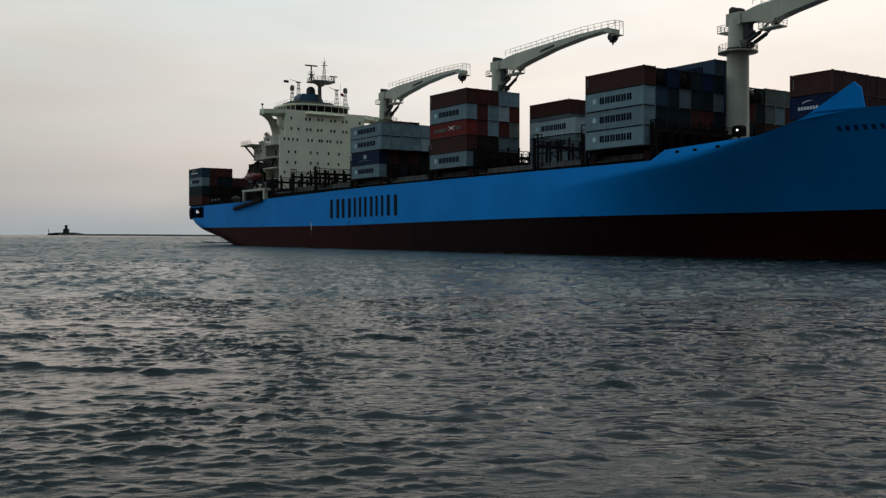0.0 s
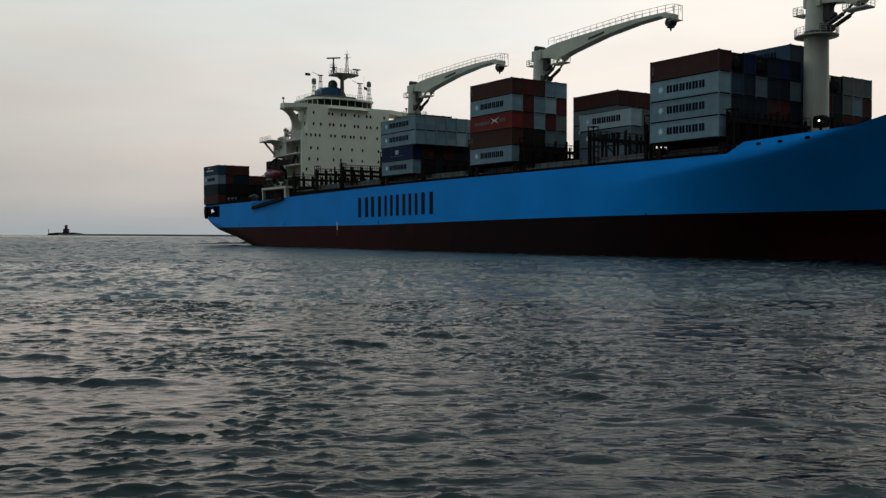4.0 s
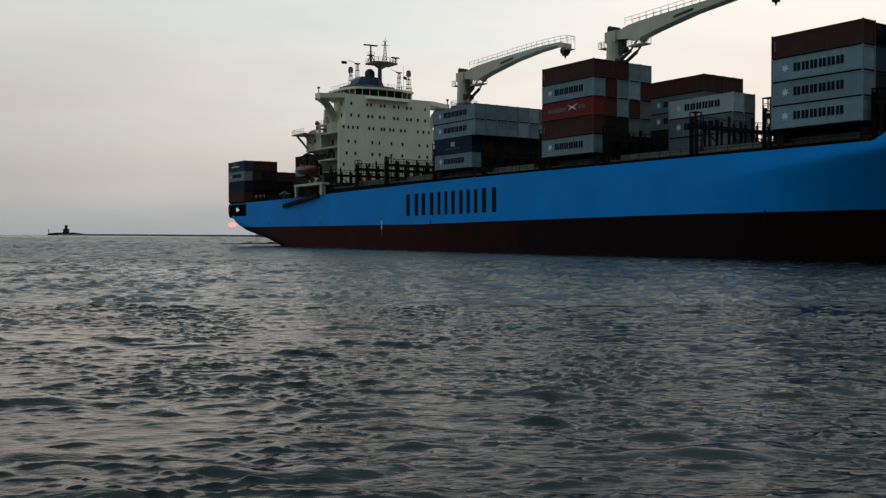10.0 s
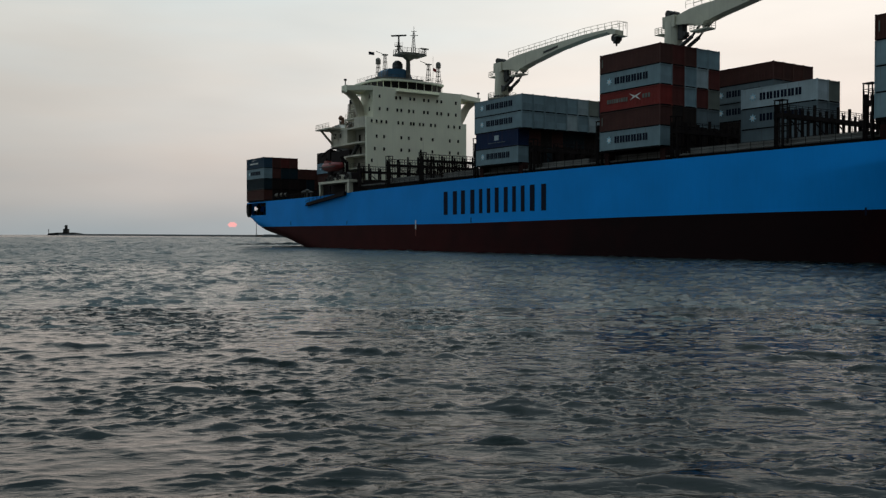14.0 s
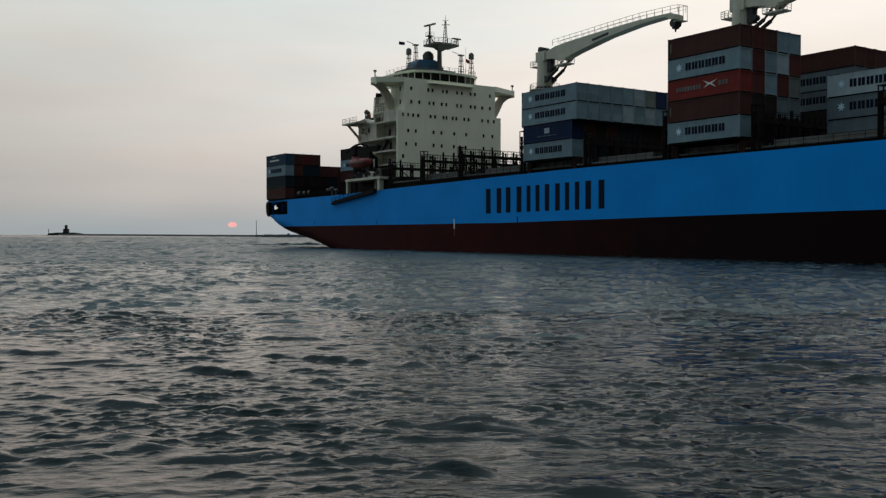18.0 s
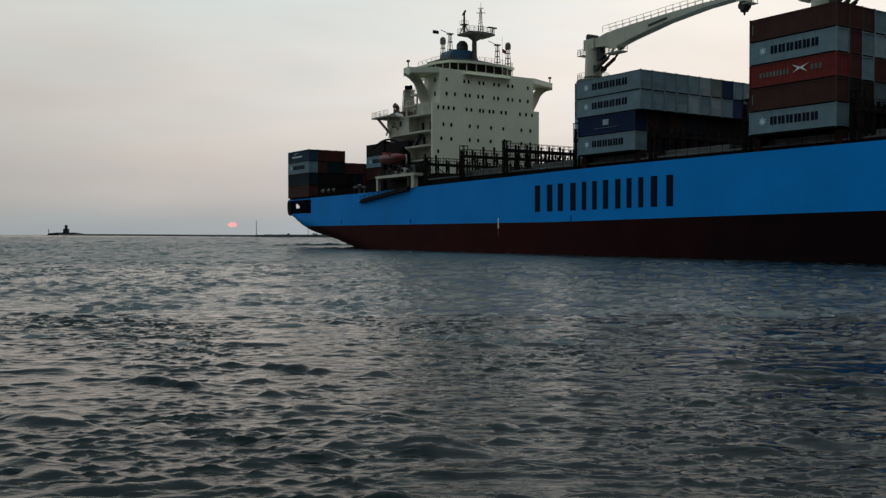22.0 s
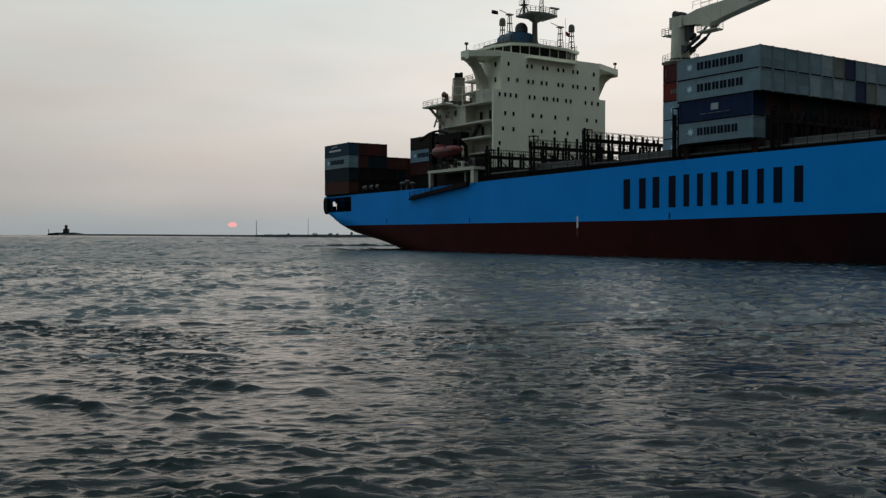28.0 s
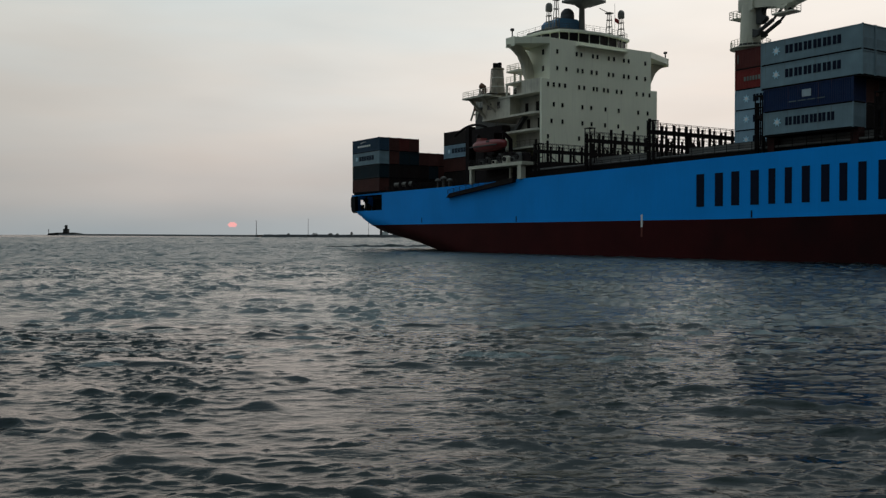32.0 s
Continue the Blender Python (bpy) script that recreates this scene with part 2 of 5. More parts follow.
# ================= mesh helpers =================
class Build:
    """Collects boxes, bars, tubes and lofts for one mesh."""

    def __init__(self):
        self.v, self.f, self.m = [], [], []

    def add(self, verts, faces, mat=0):
        k = len(self.v)
        self.v += [tuple(p) for p in verts]
        self.f += [tuple(i + k for i in q) for q in faces]
        self.m += [mat] * len(faces)
        return self

    def box(self, x0, y0, z0, x1, y1, z1, mat=0):
        p = [(x, y, z) for z in (z0, z1) for x, y in ((x0, y0), (x1, y0), (x1, y1), (x0, y1))]
        return self.add(p, [(3, 2, 1, 0), (4, 5, 6, 7), (0, 1, 5, 4), (1, 2, 6, 5), (2, 3, 7, 6), (3, 0, 4, 7)], mat)

    def prism(self, pts, axis, a, b, mat=0):
        """Extrudes an outline along an axis (0 x, 1 y, 2 z) from a to b."""
        def put(p, t):
            q = list(p)
            q.insert(axis, t)
            return q
        n = len(pts)
        vs = [put(p, a) for p in pts] + [put(p, b) for p in pts]
        return self.add(vs, [tuple(range(n - 1, -1, -1)), tuple(range(n, 2 * n))] + [(i, (i + 1) % n, n + (i + 1) % n, n + i) for i in range(n)], mat)

    def tube(self, p, q, r, r2=None, n=8, mat=0):
        p, q = Vector(p), Vector(q)
        d = (q - p).normalized()
        s = d.orthogonal().normalized()
        u = d.cross(s)
        r2 = r if r2 is None else r2
        ring = [s * math.cos(2 * math.pi * i / n) + u * math.sin(2 * math.pi * i / n) for i in range(n)]
        vs = [p + a * r for a in ring] + [q + a * r2 for a in ring]
        return self.add(vs, [tuple(range(n - 1, -1, -1)), tuple(range(n, 2 * n))] + [(i, (i + 1) % n, n + (i + 1) % n, n + i) for i in range(n)], mat)

    def ball(self, c, r, n=12, rings=7, sx=1, sy=1, sz=1):
        vs = [(c[0], c[1], c[2] + r * sz)]
        for j in range(1, rings):
            a = math.pi * j / rings
            vs += [(c[0] + r * sx * math.sin(a) * math.cos(2 * math.pi * i / n), c[1] + r * sy * math.sin(a) * math.sin(2 * math.pi * i / n), c[2] + r * sz * math.cos(a)) for i in range(n)]
        vs.append((c[0], c[1], c[2] - r * sz))
        fs = [(0, 1 + i, 1 + (i + 1) % n) for i in range(n)]
        for j in range(rings - 2):
            fs += [(1 + j * n + i, 1 + (j + 1) * n + i, 1 + (j + 1) * n + (i + 1) % n, 1 + j * n + (i + 1) % n) for i in range(n)]
        k = 1 + (rings - 2) * n
        fs += [(k + i, len(vs) - 1, k + (i + 1) % n) for i in range(n)]
        return self.add(vs, fs)

    def rail(self, pts, h=1.05, r=0.045, step=1.6, mid=2):
        """Handrail along a line of points on a deck."""
        for a, b in zip(pts, pts[1:]):
            a, b = Vector(a), Vector(b)
            up = Vector((0, 0, h))
            for k in range(1, mid + 2):
                self.tube(a + up * k / (mid + 1), b + up * k / (mid + 1), r * (1 if k == mid + 1 else 0.7), n=4)
            m = max(1, round((b - a).length / step))
            for i in range(m + 1):
                p = a.lerp(b, i / m)
                self.tube(p, p + up, r, n=4)
        return self

    def mesh(self, name, *mats, smooth=False):
        me = bpy.data.meshes.new(name)
        me.from_pydata(self.v, [], self.f)
        for m in mats:
            me.materials.append(m)
        if len(mats) > 1:
            me.polygons.foreach_set("material_index", self.m)
        if smooth:
            me.polygons.foreach_set("use_smooth", [True] * len(self.f))
        me.update()
        return me


def part(name, build, material_, parent, label="", smooth=False):
    me = build if isinstance(build, bpy.types.Mesh) else build.mesh(name, material_, smooth=smooth)
    ob = new(name, me)
    ob.parent = parent
    return tagged(ob, label) if label else ob


def empty(name, label, category, group="", kind=""):
    ob = new(name)
    ob.empty_display_size = 0.5
    return tagged(ob, label, category, group, kind)


AFLOAT = []      # things that ride on the ship, with their place in its space


def aboard(ob, m):
    ob.matrix_basis = m
    AFLOAT.append((ob, m.copy()))
    return ob


# ================= the sea =================
def wave_field(nx, ny, dx, dy, seed, l0, l1, slopes, spread, gusts, head, peak):
    """Random wind sea on a grid: height and the sideways crowding towards the crests. Energy lies between wavelengths l0 and l1 and runs
    towards -y, wider at the short end; the short ripples come in gusty patches between calm ones."""
    rng = np.random.RandomState(seed)
    kx, ky = np.meshgrid(2 * np.pi * np.fft.fftfreq(nx, dx), 2 * np.pi * np.fft.fftfreq(ny, dy))
    k = np.hypot(kx, ky)
    k[0, 0] = 1.0
    lam = 2 * np.pi / k
    away_ = np.arctan2(kx, -ky) - head
    fan = np.clip(np.cos(away_), 0, 1) ** spread + 0.04
    band = 1 / (1 + (l0 / lam) ** 8) / (1 + (lam / l1) ** 6)
    band[0, 0] = 0
    phase = np.exp(2j * np.pi * rng.rand(ny, nx)) * np.sqrt(-np.log(rng.rand(ny, nx) + 1e-9))
    cut = math.sqrt(l0 * l1)
    soft_noise = np.fft.ifft2(np.fft.fft2(rng.randn(ny, nx)) * np.exp(-((kx * 0.8) ** 2 + (ky * 1.3) ** 2))).real
    gust = 1 + gusts * np.clip(soft_noise / soft_noise.std(), -1.6, 1.6)
    Z, DX, DY = np.zeros((ny, nx)), np.zeros((ny, nx)), np.zeros((ny, nx))
    for long, slope in zip((True, False), slopes):
        part_ = band * (1 / (1 + (cut / lam) ** 4) if long else 1 / (1 + (lam / cut) ** 4))
        h = phase * np.sqrt(part_ * fan) / k ** 2
        z = np.fft.ifft2(h).real
        s_ = math.hypot(float(np.diff(z, axis=1).std()) / dx, float(np.diff(z, axis=0).std()) / dy)
        h *= slope / s_
        patchy = 1.0 if long else np.clip(gust, 0.25, 2.2)
        z = np.fft.ifft2(h).real
        sig = float(z.std())
        Z += sig * (np.exp(peak * np.clip(z / sig, -3.0, 2.4)) - 1) / peak * 0.8 * patchy
        DX += np.fft.ifft2(1j * kx / k * h).real * patchy
        DY += np.fft.ifft2(1j * ky / k * h).real * patchy
    return Z, DX, DY


def sea_sheet(name, x0, x1, y0, y1, dx, dy, waves, chop, mat, z=0.0, label=""):
    """Wind waves with broad flat troughs and narrow steep crests."""
    nx, ny = int((x1 - x0) / dx) + 1, int((y1 - y0) / dy) + 1
    X, Y = np.meshgrid(np.linspace(x0, x1, nx), np.linspace(y0, y1, ny))
    Z, DX, DY = wave_field(nx, ny, dx, dy, *waves)
    edge = np.minimum(np.minimum(X - x0, x1 - X), np.minimum(Y - y0, y1 - Y))
    fade = np.clip(edge / 6.0, 0, 1)
    co = np.stack([X + chop * DX * fade, Y + chop * DY * fade, Z * fade + z - (1 - fade) * 0.3], -1).reshape(-1, 3)
    me = bpy.data.meshes.new(name)
    i = np.arange(nx * ny).reshape(ny, nx)
    q = np.stack([i[:-1, :-1], i[:-1, 1:], i[1:, 1:], i[1:, :-1]], -1).reshape(-1, 4)
    me.vertices.add(len(co))
    me.vertices.foreach_set("co", co.ravel())
    me.loops.add(q.size)
    me.loops.foreach_set("vertex_index", q.ravel())
    me.polygons.add(len(q))
    me.polygons.foreach_set("loop_start", np.arange(0, q.size, 4))
    me.polygons.foreach_set("use_smooth", np.ones(len(q), dtype=bool))
    me.update(calc_edges=True)
    me.materials.append(mat)
    return tagged(new(name, me), label, "water", kind="structure")


sheet = Build()
R = [-4900, -2400, -1000, -400, -150, 0, 150, 400, 1000, 2400, 4900]
sheet.add([(x, y, -0.32) for y in R for x in R], [(j * 11 + i, j * 11 + i + 1, j * 11 + i + 12, j * 11 + i + 11) for j in range(10) for i in range(10)])
tagged(new("water", sheet.mesh("water", M_SEA)), "dark grey choppy sea reaching to the horizon", "sea", kind="structure")
CHOPPY = "dark choppy sea waves with steep little crests"
swell_a = sea_sheet("water_near", -26, 26, 8.5, 54, 0.075, 0.05, (3, 0.1, 2.0, (0.062, 0.14), 3.0, 0.6, 0.05, 0.45), 0.9, M_SWELL, 0.0, CHOPPY)
swell_b = sea_sheet("water_near", -23, 30, 8.5, 52, 0.13, 0.10, (8, 0.27, 3.6, (0.08, 0.095), 2.6, 0.6, -0.25, 0.45), 0.9, M_SWELL, -0.02, CHOPPY)
swell_m = sea_sheet("water_middle", -58, 58, 30, 126, 0.22, 0.19, (4, 0.46, 2.4, (0.055, 0.122), 2.6, 0.5, 0.0, 0.45), 0.9, M_CHOP, -0.03, CHOPPY)
swell_c = sea_sheet("water_far", -165, 165, 100, 350, 0.62, 0.58, (5, 1.2, 3.6, (0.055, 0.085), 2.6, 0.5, 0.0, 0.4), 0.9, M_OFFING, -0.05, "dark grey wind waves on the open harbour water")
swell_d = sea_sheet("water_offing", -440, 440, 335, 930, 2.3, 2.1, (6, 4.6, 12.0, (0.035, 0.06), 2.6, 0.5, 0.0, 0.4), 0.8, M_OFFING, -0.08, "grey ruffled water out towards the breakwater")
SEA_DRIFT = ((swell_a, 0.1, -0.55), (swell_b, -0.2, -0.4), (swell_m, 0.1, -0.4), (swell_c, 0.1, -0.6), (swell_d, 0.1, -0.6))


# transverse stern wave that follows the ship: a long low ridge with an uneven crest
ridge = Build()
NU, NV = 14, 40
for j in range(NV + 1):
    for i in range(NU + 1):
        v_, a = 4 + 34 * j / NV, -4 + 8 * i / NU
        tall = (0.78 + 0.16 * math.sin(v_ * 0.9) + 0.1 * math.sin(v_ * 2.3 + 1)) * math.sin(math.pi * j / NV) ** 0.7
        ridge.v.append((-121.5 + 0.46 * v_ + a + 0.5 * math.sin(v_ * 0.6), v_, tall * math.exp(-(a / 1.0) ** 2) - 0.16))
ridge.f = [(j * (NU + 1) + i, j * (NU + 1) + i + 1, (j + 1) * (NU + 1) + i + 1, (j + 1) * (NU + 1) + i) for j in range(NV) for i in range(NU)]
wake = tagged(new("wake_water", ridge.mesh("wake_water", M_SWELL, smooth=True)), "low dark stern wave behind the ship", "water", kind="structure")


# ================= the far shore =================
def shore_wall(name, a, b, width, z0, z1, seed, label):
    """A low rubble wall between two points, with uneven blocks on its crest."""
    rnd = random.Random(seed)
    a, b = Vector(a), Vector(b)
    d = (b - a)
    side_ = Vector((-d.y, d.x, 0)).normalized() * width
    bl = Build()
    n = max(8, int(d.length / 9))
    rows = []
    for i in range(n + 1):
        p = a.lerp(b, i / n)
        t = z0 + (z1 - z0) * i / n + rnd.uniform(-0.12, 0.12)
        rows.append([p - side_ + Vector((0, 0, -1)), p - side_ * 0.45 + Vector((0, 0, t)), p + side_ * 0.45 + Vector((0, 0, t + rnd.uniform(-.1, .1))), p + side_ + Vector((0, 0, -1))])
    vs = [q for r_ in rows for q in r_]
    fs = [(i * 4 + k, i * 4 + k + 1, i * 4 + k + 5, i * 4 + k + 4) for i in range(n) for k in range(3)]
    bl.add(vs, fs + [(0, 1, 2, 3), (n * 4 + 3, n * 4 + 2, n * 4 + 1, n * 4)])
    return tagged(new(name, bl.mesh(name, M_ROCK)), label, "breakwater", kind="structure")


shore_wall("breakwater", (-1130, 2700, 0), (-232, 1180, 0), 9, 3.9, 2.0, 1, "long low dark rock breakwater")
shore_wall("quay", (-172, 905, 0), (190, 700, 0), 11, 2.8, 2.75, 2, "low dark stone quay across the water")

lighthouse = empty("lighthouse", "small dark stone lighthouse on the end of a breakwater", "lighthouse")
lighthouse.location = (-1075, 2640, 0)
b = Build().prism([(-50, -1), (-44, 5.5), (-20, 7.5), (22, 7.5), (40, 5.0), (54, -1)], 1, -14, 14)
part("platform", b, M_ROCK, lighthouse)
b = Build().box(-6.5, -6, 4, 6.5, 6, 17).box(-7.2, -6.6, 17, 7.2, 6.6, 17.7)
part("keeper_house", b, M_STONE, lighthouse)
b = Build().tube((0, 0, 17), (0, 0, 24), 4.2, 3.9, 12).tube((0, 0, 24), (0, 0, 24.7), 5.0, 5.0, 12)
part("tower", b, M_STONE, lighthouse)
part("lantern", Build().tube((0, 0, 24.7), (0, 0, 28), 3.9, 3.7, 10).tube((0, 0, 28), (0, 0, 29.6), 4.2, 0.5, 10), M_DARK, lighthouse)
part("beacon_post", Build().tube((-50, 0, 3), (-50, 0, 16), 1.0, 0.8, 6).box(-51.2, -1, 15, -48.8, 1, 17), M_DARK, lighthouse)

for name, x, y, h_, r in (("light_pole", -241, 1195, 18.5, 0.5), ("light_pole", -127, 872, 15.5, 0.24), ("light_pole", -66, 820, 11.0, 0.2)):
    p = empty(name, "tall thin light pole on the stone breakwater", "light pole", "poles along the breakwater")
    p.location = (x, y, 1.5)
    part("shaft", Build().tube((0, 0, 0), (0, 0, h_), r, r * 0.6, 6), M_DARK, p)
    part("footing", Build().tube((0, 0, -0.6), (0, 0, 1.0), r * 3.5, r * 3, 8), M_ROCK, p)
    part("lamp_head", Build().box(-r * 1.6, -r, h_, r * 1.6, r, h_ + 0.5), M_DARK, p)

def scrub(x, y, w, h_, seed):
    """A low clump of wind-bent bushes: many small leaf blades on short stems."""
    rnd = random.Random(seed)
    ob = empty("bush", "low dark clump of scrub on the quay", "bush", "scrub along the quay")
    ob.location = (x, y, 2.9)
    for k in range(5):
        a = rnd.uniform(-w * 0.4, w * 0.4)
        st = Build().tube((a, 0, -0.3), (a + rnd.uniform(-0.4, 0.4), rnd.uniform(-0.3, 0.3), h_ * 0.7), 0.12, 0.05, 5)
        part("stem", st, M_STEEL, ob)
    lv = Build()
    for k in range(160):
        a = rnd.uniform(-1, 1)
        p = Vector((a * w / 2, rnd.uniform(-1, 1), rnd.uniform(0.1, 1) * h_ * (1 - 0.6 * a * a)))
        d = Vector((rnd.gauss(0, 1), rnd.gauss(0, 1), rnd.gauss(0, 1))).normalized() * 0.35
        e = d.orthogonal().normalized() * 0.22
        lv.add([p - d, p + e, p + d, p - e], [(0, 1, 2, 3)])
    tagged(part("leaves", lv, M_LEAF, ob), kind="stuff")


for k, (x, y, w, h_) in enumerate(((-120, 868, 5, 1.3), (-105, 862, 4, 1.1), (-84, 850, 2.2, 2.4), (-148, 886, 2, 1.0), (-98, 858, 2.4, 0.9))):
    scrub(x, y, w, h_, k)
hut = empty("signal_tower", "small dark signal tower on the quay", "tower")
hut.location = (-54.5, 815, 2.9)
part("shaft", Build().box(-1.0, -1.0, -0.3, 1.0, 1.0, 5.6), M_STONE, hut)
part("roof", Build().box(-1.4, -1.4, 5.6, 1.4, 1.4, 6.0), M_DARK, hut)
part("side_shed", Build().prism([(1.0, -0.3), (6.5, -0.3), (6.5, 1.6), (3.5, 2.6), (1.0, 2.2)], 1, -1.2, 1.2), M_WHITE, hut)

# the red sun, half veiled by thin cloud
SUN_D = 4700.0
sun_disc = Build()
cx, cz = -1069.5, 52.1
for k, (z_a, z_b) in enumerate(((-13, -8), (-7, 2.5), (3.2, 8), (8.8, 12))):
    pts = []
    for i in range(13):
        z_ = z_a + (z_b - z_a) * i / 12
        w = math.sqrt(max(0.0, 1 - (z_ / 18) ** 2)) * 22 * (1.0, 1.0, 0.86, 0.62)[k]
        pts.append((w, z_))
    outline = [(x + 2 * math.sin(z_ * 1.7), z_) for x, z_ in pts] + [(-x + 2 * math.sin(z_ * 1.1), z_) for x, z_ in reversed(pts)]
    sun_disc.prism(outline, 1, 0, 2)
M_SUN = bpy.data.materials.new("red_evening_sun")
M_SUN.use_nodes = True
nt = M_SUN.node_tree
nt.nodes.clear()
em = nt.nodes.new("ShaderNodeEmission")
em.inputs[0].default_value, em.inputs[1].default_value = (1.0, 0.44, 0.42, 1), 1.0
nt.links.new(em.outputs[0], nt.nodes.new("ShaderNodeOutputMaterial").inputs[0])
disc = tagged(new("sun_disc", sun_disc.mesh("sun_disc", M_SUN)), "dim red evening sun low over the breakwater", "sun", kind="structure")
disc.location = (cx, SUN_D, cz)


# ================= the ship =================
# its own space: x forward from the white side mark, y to port from the starboard side, z up from the water
BEAM, MID = 36.8, 18.4
ship = empty("container_ship", "blue and red container ship with cream cranes and deckhouse, under way", "ship")


def table(u, rows):
    for (a, p), (b_, q) in zip(rows, rows[1:]):
        if u <= b_:
            k = max(0.0, (u - a) / (b_ - a))
            return p + (q - p) * k
    return rows[-1][1]


SHEER = [(-89, 12.0), (-50, 12.25), (-28, 12.65), (-13, 12.9), (6, 13.15), (24, 13.5), (60, 13.65), (110.3, 13.8), (112.8, 15.15), (128, 15.8), (131.5, 16.7), (135.5, 18.2), (160, 18.6)]
DECK_B = [(-89.5, 18.0), (-80, 18.4), (118, 18.4), (126, 18.1), (132, 17.3), (138, 15.6), (144, 12.9), (150, 9.0), (155, 5.0), (158, 2.0), (159.5, 0.15)]
WATER_B = [(-89.5, 18.0), (-80, 18.4), (84, 18.4), (92, 17.6), (100, 15.6), (107, 12.8), (116, 8.6), (125, 5.8), (135, 3.4), (143, 2.0), (149, 0.9), (152.5, 0.2), (159.5, 0.05)]
TURN = [(-90.3, 9.3), (-84, 7.4), (-78, 6.6), (-70, 5.5), (-60, 3.7), (-50, 1.6), (-38, -1.3), (-20, -4), (160, -4)]
BOTTOM = [(-90.3, 6.0), (-86, 3.4), (-82, 1.7), (-76, 0.8), (-70, -0.1), (-62, -1.8), (-50, -4.6), (-20, -7), (160, -7)]
KNUCKLE = [(70, 8.0), (80, 9.0), (90, 10.6), (98, 11.5), (110, 12.7), (117, 13.4), (124, 14.9), (128, 15.8), (131, 19), (160, 19)]
FLARE = [(-91, 1.12), (98, 1.12), (114, 1.5), (124, 1.5), (134, 1.12), (160, 1.12)]
PAINT = [(-91, 5.25), (15, 5.25), (60, 5.8), (80, 6.0), (100, 6.1), (160, 6.6)]


def half(u, z):
    top, bd, bw = table(u, SHEER), table(u, DECK_B), table(u, WATER_B)
    k = min(1.0, max(0.0, z / min(top, table(u, KNUCKLE))))
    b_ = bw + (bd - bw) * k ** table(u, FLARE)
    b_ -= 0.15 * max(0.0, z - table(u, KNUCKLE)) * min(1.0, max(0.0, (u - 88) / 12))
    zt, zc = table(u, TURN), table(u, BOTTOM)
    if z < zt:
        s_ = min(1.0, (zt - z) / (zt - zc))
        b_ *= max(0.0, 1 - s_ ** 2.2) ** 0.6
    return b_


def stations():
    us = [-90.3, -88.3, -86, -84, -82, -80, -78, -76, -74, -72, -70, -67, -64, -60, -56, -52, -48, -44, -40, -35, -30, -20, -10, 0, 15, 30, 45, 60, 75, 85, 90, 95, 100, 104, 108,
          110.3, 111.5, 112.8, 115, 118, 121, 124, 126, 128, 130, 131.5, 133.5, 135.5, 137, 139, 141, 143, 145, 147, 149, 151, 153, 155, 156.5, 158, 159.5]
    return us


def shell(z_rows, name, mat, label, skip=lambda u, z: False):
    us = stations()
    bl = Build()
    n = None
    vs = []
    for u in us:
        zs = z_rows(u)
        n = len(zs)
        hb = [half(u, z) for z in zs]
        vs += [(u, MID - h_, z) for h_, z in zip(hb, zs)] + [(u, MID + h_, z) for h_, z in zip(hb, zs)]
    fs = []
    for i in range(len(us) - 1):
        for s_ in (0, 1):
            for k in range(n - 1):
                if skip((us[i] + us[i + 1]) / 2, (vs[i * 2 * n + k][2] + vs[i * 2 * n + k + 1][2]) / 2):
                    continue
                p = i * 2 * n + s_ * n + k
                q = (i + 1) * 2 * n + s_ * n + k
                fs.append((p, q, q + 1, p + 1) if s_ == 0 else (p, p + 1, q + 1, q))
    bl.add(vs, fs)
    me = bl.mesh(name, mat, smooth=True)
    bm = bmesh.new()
    bm.from_mesh(me)
    bmesh.ops.remove_doubles(bm, verts=bm.verts, dist=0.004)
    bmesh.ops.dissolve_degenerate(bm, edges=bm.edges, dist=0.003)
    bm.to_mesh(me)
    bm.free()
    return part(name, me, mat, ship, label)


def upper_rows(u):
    lo = max(table(u, PAINT), table(u, BOTTOM) + 0.01)
    hi = table(u, SHEER)
    if u <= -74:
        return [lo + (8.4 - lo) * k / 6 for k in range(7)] + [9.2, 10.2, 11.0, 11.7] + [hi]
    if 84 < u < 130:
        kn = min(table(u, KNUCKLE), hi - 0.6)
        return [lo + (kn - 0.25 - lo) * k / 8 for k in range(9)] + [kn + 0.2, (kn + 0.2 + hi) / 2, hi]
    return [lo + (hi - lo) * k / 11 for k in range(12)]


def lower_rows(u):
    lo, hi = max(-3.0, table(u, BOTTOM)), table(u, PAINT)
    lo = min(lo, hi)
    return [hi + (lo - hi) * k / 10 for k in range(11)][::-1]


def stern_port(u, z):
    return u < -76 and 8.4 < z < 11.7


hull = shell(upper_rows, "topside_plating", M_BLUE, "sky-blue painted hull side", stern_port)
shell(lower_rows, "bottom_plating", M_RED, "dull dark red antifouling paint")
# transom with its mooring opening, and the mooring deck behind, its shade put in as black
tr = Build()
zs = [6.01, 6.5, 7.4, 8.4, 9.2, 10.2, 11.0, 11.7, 12.0]
row = lambda z: half(-90.3, z)
for a, b_ in zip(zs, zs[1:]):
    ha, hb = row(a), row(b_)
    cuts = [-1, -0.95, -0.88, -0.80, 0.80, 0.88, 0.95, 1]
    for c0, c1 in zip(cuts, cuts[1:]):
        if 8.4 <= a < 11.7 and (c0 in (-1, 0.95) or (c0 in (-0.88, 0.80) and 9.2 <= a < 11.0)):
            continue
        tr.add([(-90.3, MID + c0 * ha, a), (-90.3, MID + c1 * ha, a), (-90.3, MID + c1 * hb, b_), (-90.3, MID + c0 * hb, b_)], [(3, 2, 1, 0)])
